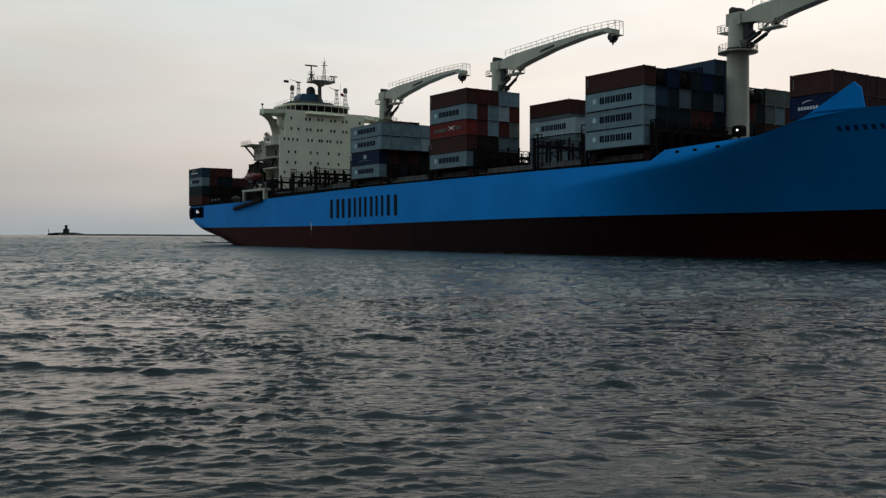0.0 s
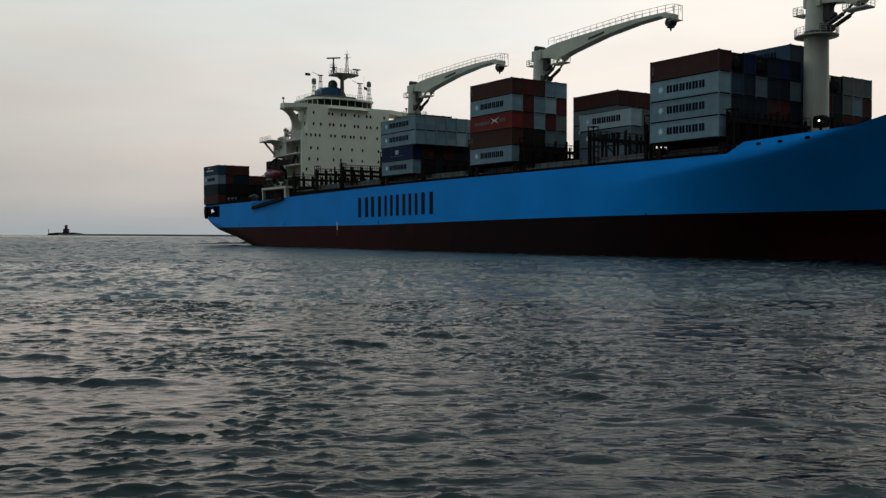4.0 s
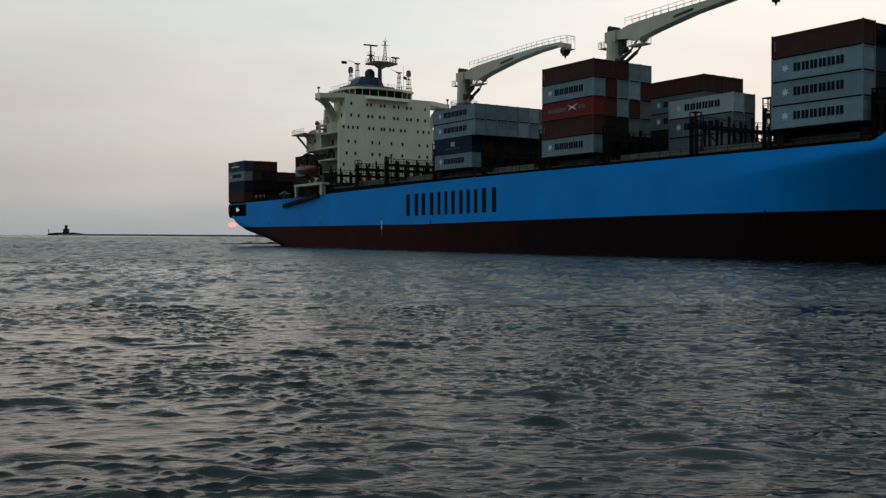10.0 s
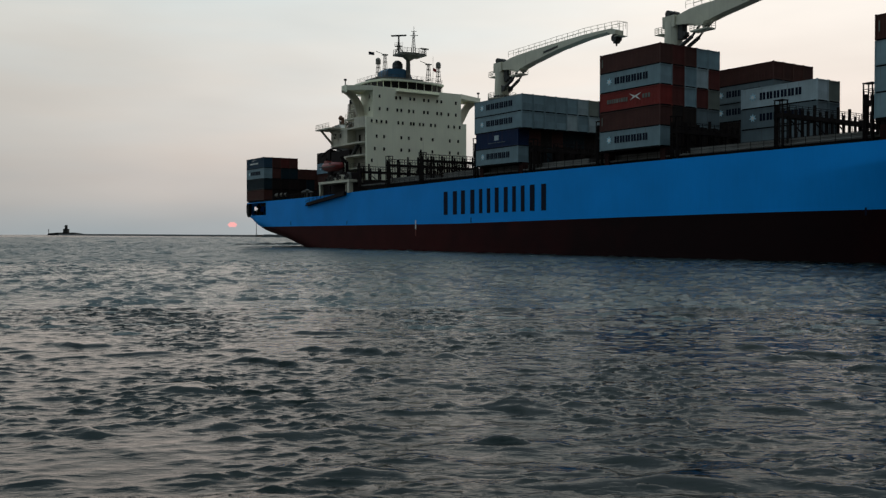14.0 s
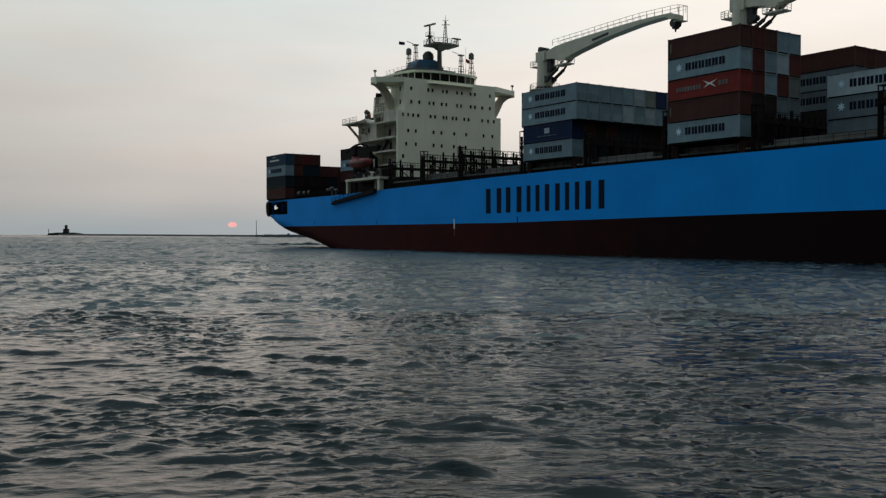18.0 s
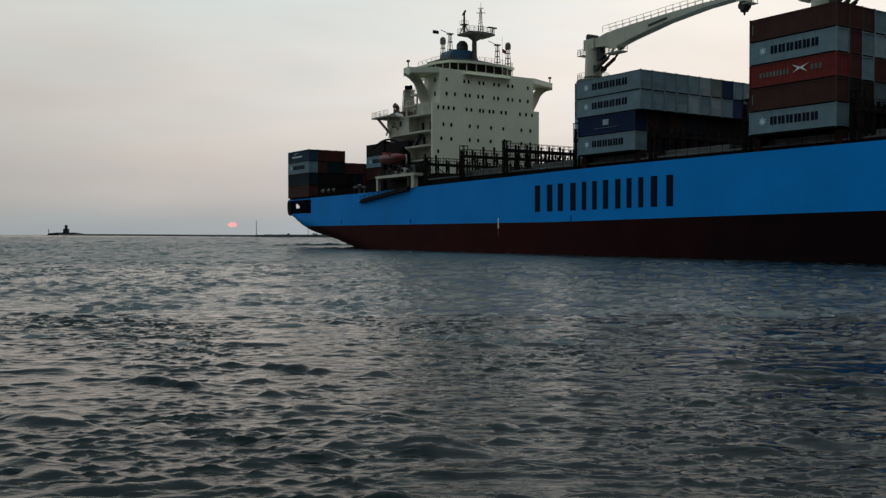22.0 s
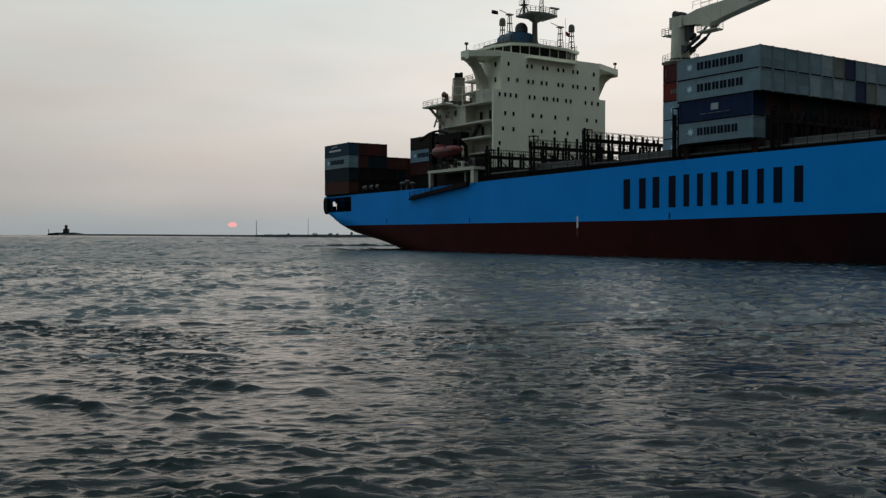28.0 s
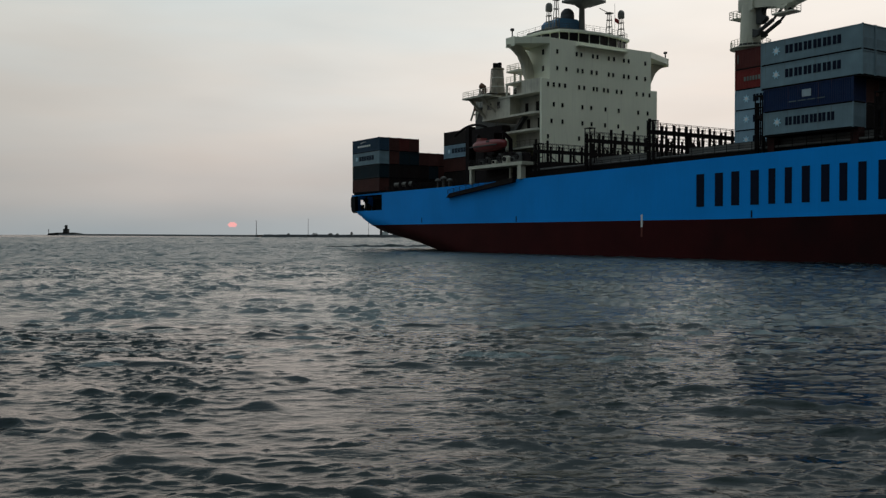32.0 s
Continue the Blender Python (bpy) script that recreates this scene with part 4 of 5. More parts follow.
for dx, dy in ((-0.5, -0.4), (0.5, -0.4), (0.0, 0.5)):
    tm.tube((-34 + dx, 20.6 + dy, 46.7), (-34 + dx * 0.25, 20.6 + dy * 0.25, 52.0), 0.1, 0.07, 5)
for k in range(7):
    z = 47.4 + k * 0.75
    q = 1 - k / 9
    tm.tube((-34 - 0.5 * q, 20.6 - 0.4 * q, z), (-34, 20.6 + 0.5 * q, z + 0.3), 0.05, n=4).tube((-34 + 0.5 * q, 20.6 - 0.4 * q, z), (-34, 20.6 + 0.5 * q, z + 0.4), 0.05, n=4)
tm.tube((-34, 20.6, 51.5), (-34, 20.6, 53.4), 0.07, 0.04, 5).tube((-34.6, 19.9, 51.2), (-33.4, 21.4, 51.2), 0.09, n=5).tube((-34.4, 20.1, 52.2), (-33.6, 21.1, 52.2), 0.07, n=5)
part("topmast", tm, M_MAST, mast)
part("scanner_post", Build().tube((-35.4, 17.2, 46.7), (-35.4, 17.2, 50.6), 0.3, 0.2).box(-36.1, 16.5, 48.4, -34.7, 17.9, 48.55).rail([(-36.1, 16.5, 48.5), (-34.7, 16.5, 48.5), (-34.7, 17.9, 48.5)], h=0.8, r=0.03, step=0.7, mid=1), M_MAST, mast)
SCANNER_AT = (-35.4, 17.2, 50.6)
scanner = part("radar_scanner", Build().tube((0, 0, 0), (0, 0, 0.35), 0.22, 0.16, 10).prism([(-1.9, 0.4), (-1.75, 0.25), (1.75, 0.25), (1.9, 0.4), (1.9, 0.58), (-1.9, 0.58)], 1, -0.2, 0.16), M_DARK, mast, "dark bar-shaped radar scanner turning on its post")
scanner.matrix_basis = pose(*SCANNER_AT)
part("scanner_brace", Build().tube((-36.4, 16.8, 46.7), (-35.5, 17.2, 48.6), 0.12).tube((-34.4, 17.8, 46.7), (-35.3, 17.2, 48.6), 0.12), M_MAST, mast)
part("radar_scanner", Build().tube((-33.2, 23.2, 46.7), (-33.2, 23.2, 48), 0.12).box(-33.5, 22.0, 48, -32.9, 24.2, 48.25), M_MAST, mast)
part("satellite_dome", Build().tube((-37, 17.8, 42.6), (-37, 17.8, 44.0), 1.25, 1.3, 14).ball((-37, 17.8, 44.1), 1.3), M_DARK, ship, "dark satellite dome", smooth=True)
for u, v_, z, kind in ((-33.4, 10.4, 44.0, 0), (-31, 25.7, 44.2, 0), (-31.5, 23.2, 44.6, 1), (-34, 12.6, 46.2, 1)):
    bl = Build()
    for dx, dy in ((-0.5, -0.5), (0.5, -0.5), (0.5, 0.5), (-0.5, 0.5)):
        bl.tube((u + dx, v_ + dy, 39.1), (u + dx * 0.4, v_ + dy * 0.4, z - 0.6), 0.07, n=4)
    for k in range(1, 4):
        zz = 39.1 + (z - 39.7) * k / 4
        bl.box(u - 0.42, v_ - 0.42, zz, u + 0.42, v_ + 0.42, zz + 0.08)
    if kind:
        bl.box(u - 0.5, v_ - 0.6, z - 0.6, u + 0.5, v_ + 0.6, z - 0.4).tube((u, v_, z - 0.5), (u, v_ - 2.4, z + 0.1), 0.07)
    else:
        bl.tube((u, v_, z - 0.8), (u, v_, z + 0.1), 0.62, 0.62, 12).ball((u, v_, z + 0.1), 0.62, 10, 6)
    part("aerial_tower", bl, M_MAST, ship)
part("flag", Build().box(-33.5, 7.9, 45.2, -33.45, 9.4, 45.9), M_NAVY, ship)
part("flag", Build().prism([(24.3, 43.4), (25.3, 43.1), (25.2, 42.3), (24.3, 42.6)], 0, -31.2, -31.15), M_FLAG, ship, "red flag on the signal halyard")
part("halyard", Build().tube((-31.2, 24.3, 39.2), (-31.2, 24.3, 46.0), 0.03, n=4), M_DARK, ship)
for v_, h_ in ((11.6, 2.6), (14.2, 1.8), (20.9, 2.2), (22.6, 1.5)):
    part("whip_aerial", Build().tube((-33.0, v_, 39.2), (-33.0, v_, 39.2 + h_), 0.05, n=5).box(-33.15, v_ - 0.15, 39.2, -32.85, v_ + 0.15, 39.7), M_MAST, ship)


# ---------- cranes ----------
def crane(u, lift):
    """A pedestal crane with its boom stowed nearly level; lift raises the slewing part."""
    y_, d = MID, lift
    base = part("deck_crane", Build().box(u - 2.6, y_ - 3, 13, u + 2.6, y_ + 3, 16).tube((u, y_, 16), (u, y_, 30.9), 1.75, 1.65, 24), M_CRANE, ship, "cream steel deck crane column")
    part("slewing_ring", Build().tube((u, y_, 31.3), (u, y_, 31.55), 1.8, 1.8, 24).tube((u, y_, 31.62), (u, y_, 31.75), 1.7, 1.7, 24), M_DARK, base, "dark slewing ring")
    part("slewing_column", Build().tube((u, y_, 30.9), (u, y_, 38.0 + d), 1.6, 1.4, 24).box(u - 1.3, y_ - 1.25, 37.0 + d, u + 1.3, y_ + 1.25, 38.9 + d), M_CRANE, base)
    part("winch", Build().tube((u - 0.5, y_ - 0.9, 39.4 + d), (u - 0.5, y_ + 0.9, 39.4 + d), 0.55, n=14).tube((u + 0.5, y_ - 0.5, 39.25 + d), (u + 0.5, y_ + 0.5, 39.25 + d), 0.42, n=12).box(u - 1.1, y_ - 0.8, 38.9 + d, u + 1.0, y_ + 0.8, 39.15 + d), M_DARK, base)
    edge = [(0.9, 38.6), (4.2, 39.3), (10, 39.65), (18.3, 39.9), (26, 40.05), (33.0, 39.85), (34.0, 39.45), (34.0, 38.7), (33.0, 38.8), (31.8, 39.45), (26, 39.28), (18.3, 38.58), (10, 37.25), (7.6, 36.75), (5.8, 36.5), (4.2, 36.95), (0.9, 37.3)]
    part("boom", Build().prism([(u + a, z + d) for a, z in edge], 1, y_ - 0.95, y_ + 0.95), M_CRANE, base, "tapered cream box boom")
    for v_ in (y_ - 1.02, y_ + 0.95):
        part("heel_plate", Build().prism([(u + a, z + d) for a, z in ((3.6, 39.0), (5.2, 39.25), (7.4, 36.8), (6.6, 36.2), (5.3, 36.3))], 1, v_, v_ + 0.07), M_CRANE, base)
    for v_ in (y_ - 0.95, y_ + 0.95):
        part("boom_rail", Build().rail([(u + a, v_, z + d) for a, z in ((3.4, 39.5), (10, 39.65), (18.3, 39.9), (26, 40.05), (33.0, 39.85), (34.6, 39.75))], h=1.12, r=0.04, step=1.7, mid=1), M_CRANE, base)
    part("tip_stage", Build().box(u + 33.6, y_ - 1.0, 38.3 + d, u + 35.0, y_ + 1.0, 38.4 + d), M_CRANE, base)
    for v_ in (y_ - 0.95, y_, y_ + 0.95):
        part("stage_post", Build().tube((u + 34.9, v_, 38.4 + d), (u + 34.9, v_, 40.8 + d), 0.045, n=5), M_CRANE, base)
    part("stage_rail", Build().tube((u + 34.9, y_ - 1.0, 40.8 + d), (u + 34.9, y_ + 1.0, 40.8 + d), 0.045, n=5), M_CRANE, base)
    part("boom_slot", Build().prism([(u + a, z + d) for a, z in ((14.4, 38.45), (18.6, 38.95), (18.6, 39.35), (14.4, 38.85))], 1, y_ - 1.0, y_ - 0.94), M_DARK, base)
    hook = Build().tube((u + 33.3, y_ - 0.7, 38.2 + d), (u + 33.3, y_ + 0.7, 38.2 + d), 0.68, n=14).box(u + 32.9, y_ - 0.45, 37.3 + d, u + 33.7, y_ + 0.45, 38.8 + d).tube((u + 33.3, y_, 37.4 + d), (u + 33.3, y_, 36.8 + d), 0.24, 0.1)
    part("hook_block", hook, M_DARK, base, "black hook block")
    for v_ in (y_ - 0.8, y_ + 0.8):
        part("luffing_ram", Build().tube((u + 1.5, v_, 33.2 + d * 0.7), (u + 4.6, v_, 34.8 + d * 0.8), 0.32).tube((u + 4.6, v_, 34.8 + d * 0.8), (u + 6.4, v_, 36.5 + d), 0.19), M_DARK, base)
        part("ram_bracket", Build().prism([(u + 1.2, 32.6 + d * 0.7), (u + 2.3, 33.1 + d * 0.7), (u + 2.3, 33.7 + d * 0.7), (u + 1.2, 34.0 + d * 0.7)], 1, v_ - 0.3, v_ + 0.3), M_DARK, base)
    gear = Build().box(u + 1.4, y_ - 0.55, 34.9 + d, u + 2.4, y_ + 0.55, 37.2 + d).tube((u + 2.5, y_ - 0.5, 35.6 + d), (u + 2.5, y_ + 0.5, 35.6 + d), 0.45, n=10).tube((u + 2.3, y_ - 0.3, 36.0 + d), (u + 3.3, y_ - 0.3, 37.2 + d), 0.14, n=6)
    part("hoist_gear", gear, M_DARK, base, "dark hoisting gear under the boom")
    part("cab_platform", Build().box(u + 5.4, y_ - 2.2, 35.2 + d, u + 8.9, y_ - 0.3, 35.42 + d), M_CRANE, base)
    part("cab_rail", Build().rail([(u + 5.4, y_ - 0.3, 35.4 + d), (u + 5.4, y_ - 2.2, 35.4 + d), (u + 8.9, y_ - 2.2, 35.4 + d), (u + 8.9, y_ - 0.3, 35.4 + d)], step=0.9), M_CRANE, base)
    part("service_platform", Build().tube((u, y_, 31.0), (u, y_, 31.15), 3.0, 3.0, 16), M_CRANE, base)
    part("service_rail", Build().rail([(u + 2.9 * math.cos(a * math.pi / 6), y_ + 2.9 * math.sin(a * math.pi / 6), 31.15) for a in range(13)], step=1.0, r=0.035), M_CRANE, base)
    part("ladder_stage", Build().box(u - 3.0, y_ - 1.2, 36.2 + d, u - 1.3, y_ + 1.2, 36.3 + d), M_CRANE, base)
    part("ladder_rail", Build().rail([(u - 1.5, y_ - 1.2, 36.3 + d), (u - 2.95, y_ - 1.2, 36.3 + d), (u - 2.95, y_ + 1.2, 36.3 + d)], step=0.7), M_CRANE, base)
    return base


crane(4.1, -0.45)
crane(50.6, 0.0)
crane(110.9, -1.9)

# ---------- boat deck ----------
part("boat_deck_frame", Build().box(-43, -0.5, 15.0, -27.3, 3.0, 15.55).box(-28.6, -0.4, 12.6, -27.6, 0.6, 15.0).box(-42.8, -0.4, 12.3, -42.2, 0.4, 15.0).box(-34, 2, 12.6, -33.6, 2.5, 15.0), M_CRANE, ship, "cream boat deck frame")
gw = Build()
gw.prism([(-50, 10.1), (-49, 10.9), (-29.5, 12.9), (-29.5, 12.1)], 1, -0.75, 0.0)
gw.rail([(-49.5, -0.7, 10.8), (-29.5, -0.7, 12.8)], h=0.8, step=2.0, r=0.05)
part("gangway", gw, M_STEEL, ship, "stowed accommodation ladder along the ship's side")
lb = Build()
N = 14
ringk = [(-1, 0.1), (-0.8, -0.55), (-0.35, -0.95), (0.35, -0.95), (0.8, -0.55), (1, 0.1), (0.96, 0.45), (0.6, 0.95), (-0.6, 0.95), (-0.96, 0.45)]
vs, fs = [], []
for i in range(N + 1):
    x = -1 + 2 * i / N
    w = max(0.05, 1 - abs(x) ** 3.4) ** 0.7
    for a, c in ringk:
        vs.append((-38.3 + 4.85 * x, 0.9 + 1.5 * a * w, 18.95 + (1.05 * c + 0.25 * x * x) * (0.35 + 0.65 * w)))
for i in range(N):
    fs += [(i * 10 + k, i * 10 + (k + 1) % 10, (i + 1) * 10 + (k + 1) % 10, (i + 1) * 10 + k) for k in range(10)]
lb.add(vs, fs + [tuple(range(9, -1, -1)), tuple(range(N * 10, N * 10 + 10))])
lifeboat = part("lifeboat", lb, M_ORANGE, ship, "orange enclosed lifeboat in davits")
part("cockpit", Build().prism([(-41.6, 19.8), (-41.2, 20.55), (-40.2, 20.55), (-39.7, 19.8)], 1, 0.2, 1.6), M_ORANGE, lifeboat)
part("fender", Build().box(-42.4, -0.66, 18.85, -34.2, -0.5, 19.05), M_DARK, lifeboat)
part("hatch", Build().box(-37.5, -0.5, 19.3, -36.6, -0.42, 19.8), M_DARK, lifeboat)
for u in (-42.4, -34.6):
    dv = Build().prism([(2.6, 15.7), (3.2, 15.7), (3.0, 20.0), (1.2, 21.4), (0.8, 21.0), (2.4, 19.7)], 0, u - 0.2, u + 0.2)
    part("davit", dv, M_STEEL, ship)
    part("fall", Build().tube((u, 1.0, 21.1), (u, 1.0, 19.6), 0.06), M_DARK, ship)
part("boat_deck_wall", Build().box(-42, 3.0, 12.3, -28.5, 3.3, 16.6), M_STEEL, ship, "dark wall behind the boat deck")
part("boat_deck_rail", Build().rail([(-42.9, -0.4, 15.55), (-27.4, -0.4, 15.55)], r=0.03, step=1.5), M_DARK, ship)
for u, h_ in ((-41, 1.0), (-39.8, 1.3), (-38.5, 1.4), (-36, 0.8), (-34.5, 1.6), (-33, 1.5), (-31.5, 1.0), (-29.5, 1.2)):
    part("deck_machine", Build().box(u, 1.0, 15.7, u + 1.1, 2.4, 15.7 + h_).tube((u + 0.5, 0.9, 15.7 + h_), (u + 0.5, 2.5, 15.7 + h_), 0.4, n=10), M_STEEL, ship)
# mooring gear on the stern deck: rope reels on stands, bollards and vents
for u, w in ((-73.6, 2.4), (-70.4, 2.0), (-67.6, 1.7)):
    reel = part("rope_reel", Build().tube((u, 2.0, 13.6), (u + w, 2.0, 13.6), 0.52, n=14), M_ROPE, ship, "pale rope wound on a deck reel")
    for x in (u - 0.1, u + w):
        part("reel_flange", Build().tube((x, 2.0, 13.6), (x + 0.1, 2.0, 13.6), 0.72, n=14), M_STEEL, reel)
    for x in (u, u + w):
        part("reel_stand", Build().prism([(1.4, 12.1), (2.6, 12.1), (2.15, 13.5), (1.85, 13.5)], 0, x - 0.1, x + 0.1), M_STEEL, reel)
for u in (-63.5, -61.8, -55.2):
    part("bollard", Build().tube((u, 1.2, 12.1), (u, 1.2, 13.2), 0.28, n=10).tube((u, 1.2, 13.2), (u, 1.2, 13.35), 0.4, n=10), M_STEEL, ship)
for u, h_ in ((-58.6, 14.2), (-56.6, 14.5), (-54.4, 14.0)):
    part("mushroom_vent", Build().tube((u, 3.0, 12.1), (u, 3.0, h_ - 0.4), 0.32, n=10).tube((u, 3.0, h_ - 0.4), (u, 3.0, h_ - 0.1), 0.65, 0.6, 12).tube((u, 3.0, h_ - 0.1), (u, 3.0, h_ + 0.1), 0.6, 0.2, 12), M_HATCH, ship, "grimy grey mushroom vent")
for u, y_, w, h_ in ((-40.4, 0.2, 0.9, 0.9), (-38.9, 0.4, 0.7, 1.5), (-36.9, 0.3, 1.2, 0.8), (-35.2, 0.5, 0.6, 1.9), (-33.6, 0.2, 1.4, 1.3), (-31.4, 0.4, 0.8, 1.0), (-30.0, 0.3, 1.0, 1.7)):
    gearbox = part("deck_machine", Build().prism([(u, 15.55), (u + w, 15.55), (u + w, 15.55 + h_ * 0.8), (u + w * 0.8, 15.55 + h_), (u + w * 0.2, 15.55 + h_), (u, 15.55 + h_ * 0.8)], 1, y_, y_ + 0.8), (M_HATCH, M_GRIMY)[w > 1], ship, "stained grey boat winch")
    part("drum", Build().tube((u + w / 2, y_ - 0.25, 15.55 + h_ * 0.55), (u + w / 2, y_, 15.55 + h_ * 0.55), h_ * 0.3, n=10), M_STEEL, gearbox)
# winch cabin with its lit lamp before the forward crane
M_LAMP = bpy.data.materials.new("lit_deck_lamp")
M_LAMP.use_nodes = True
M_LAMP.node_tree.nodes["Principled BSDF"].inputs["Emission Color"].default_value = (1.0, 0.97, 0.9, 1)
M_LAMP.node_tree.nodes["Principled BSDF"].inputs["Emission Strength"].default_value = 3.0
cabin = part("floodlight_box", Build().prism([(113.7, 17.7), (115.5, 17.7), (115.5, 19.0), (115.2, 19.3), (114.0, 19.3), (113.7, 19.0)], 1, 13.6, 14.6), M_STEEL, ship, "dark floodlight box on a short post")
part("post", Build().tube((114.6, 14.1, 14.4), (114.6, 14.1, 17.7), 0.2, n=8), M_STEEL, cabin)
part("lamp", Build().tube((114.7, 13.6, 18.6), (114.7, 13.5, 18.6), 0.13, n=12), M_LAMP, cabin, "small lit white lamp")
# deck-edge rail
part("deck_rail", Build().rail([(-75, 0.2, 12.15), (-50, 0.15, 12.4), (-44, 0.15, 12.5)], r=0.05), M_STEEL, ship)
part("deck_rail", Build().rail([(-26, 0.15, 13.0), (15, 0.15, 13.9), (110, 0.15, 13.95)], r=0.04, step=2.0), M_STEEL, ship)
# hawse holes in the bow bulwark, anchor, bow name bars
for u, z in ((115.2, 14.7), (118.4, 14.75), (122.2, 14.9)):
    y_ = MID - half(u, z)
    part("fairlead", Build().prism([(u + 0.38 * math.cos(a * math.pi / 6), z + 0.2 * math.sin(a * math.pi / 6)) for a in range(12)], 1, y_ - 0.05, y_ + 0.2), M_BLACK, ship)
y_ = MID - half(145.0, 9.5)
part("anchor", Build().box(144.6, y_ - 0.3, 8.3, 145.0, y_ + 0.5, 10.4).box(143.6, y_ - 0.2, 8.2, 146.0, y_ + 0.6, 8.8), M_BLACK, ship, "black stockless anchor in its hawse pipe")
for k in range(9):
    u = 137.0 + k * 0.9
    vs = [(a, MID - half(a, z) + d, z) for d in (-0.03, 0.12) for a, z in ((u, 15.8), (u + 0.42, 15.8), (u + 0.42, 16.4), (u, 16.4))]
    bl = Build().add(vs, [(0, 1, 2, 3), (7, 6, 5, 4), (0, 4, 5, 1), (1, 5, 6, 2), (2, 6, 7, 3), (3, 7, 4, 0)])
    part("bow_name_bar", bl, M_NAME, ship, "dark blue lettering block")


# ================= containers =================
W40, H_HC = 2.44, 2.79
CACHE = {}


def box_meshes(colour, length, kind):
    key = (colour, length, kind)
    if key in CACHE:
        return CACHE[key]
    L, W, H = length, W40, H_HC
    body = Build()
    if kind == "reefer":
        body.prism([(0.06, 0.035), (L - 0.06, 0.035), (L - 0.06, W - 0.035), (0.06, W - 0.035)], 2, 0.16, H - 0.06)
    else:
        def ribs(length, count):
            p, out = length / count, []
            for k in range(count):
                out += [(k * p, 0.0), (k * p + p * 0.18, 0.045), (k * p + p * 0.5, 0.045), (k * p + p * 0.68, 0.0)]
            return out
        n, m = round((L - 0.4) / 0.28), 8
        pts = [(0.06, 0.05), (0.2, 0.05)] + [(0.2 + a, 0.05 + d) for a, d in ribs(L - 0.4, n)] + [(L - 0.06, 0.05)]
        pts += [(L - 0.06 - d, 0.2 + a) for a, d in ribs(W - 0.4, m)] + [(L - 0.06, W - 0.05)]
        pts += [(L - 0.2 - a, W - 0.05 - d) for a, d in ribs(L - 0.4, n)] + [(0.06, W - 0.05)]
        body.prism(pts, 2, 0.16, H - 0.06)
    fr = Build()
    for x in (0, L - 0.16):
        for y in (0, W - 0.16):
            fr.box(x, y, 0.0, x + 0.16, y + 0.16, 2.84)
            for z in (0.0, 2.72):
                fr.box(x - 0.006, y - 0.006, z, x + 0.166, y + 0.166, z + 0.12)
    for y in (0.0, W - 0.1):
        fr.box(0.16, y, 0.09, L - 0.16, y + 0.1, 0.24).box(0.16, y, H - 0.12, L - 0.16, y + 0.1, H - 0.01)
    for x in (0.0, L - 0.1):
        fr.box(x, 0.16, 0.09, x + 0.1, W - 0.16, 0.24).box(x, 0.16, H - 0.12, x + 0.1, W - 0.16, H - 0.01)
    mat = BOX_MATS[colour]
    got = {"body": body.mesh("body", mat), "frame": fr.mesh("frame", mat)}
    # added black block: stands in for the shade in the gap between tiers
    got["underframe"] = Build().box(0.06, 0.06, -0.15, L - 0.06, W - 0.06, 0.16).mesh("underframe", M_BLACK)
    end = Build()
    if kind == "reefer":
        end.box(L - 0.07, 0.22, 0.2, L - 0.02, W - 0.22, 1.25)
        got["cooling_unit"] = end.mesh("cooling_unit", mat)
    CACHE[key] = got
    return got


MARKS = {}


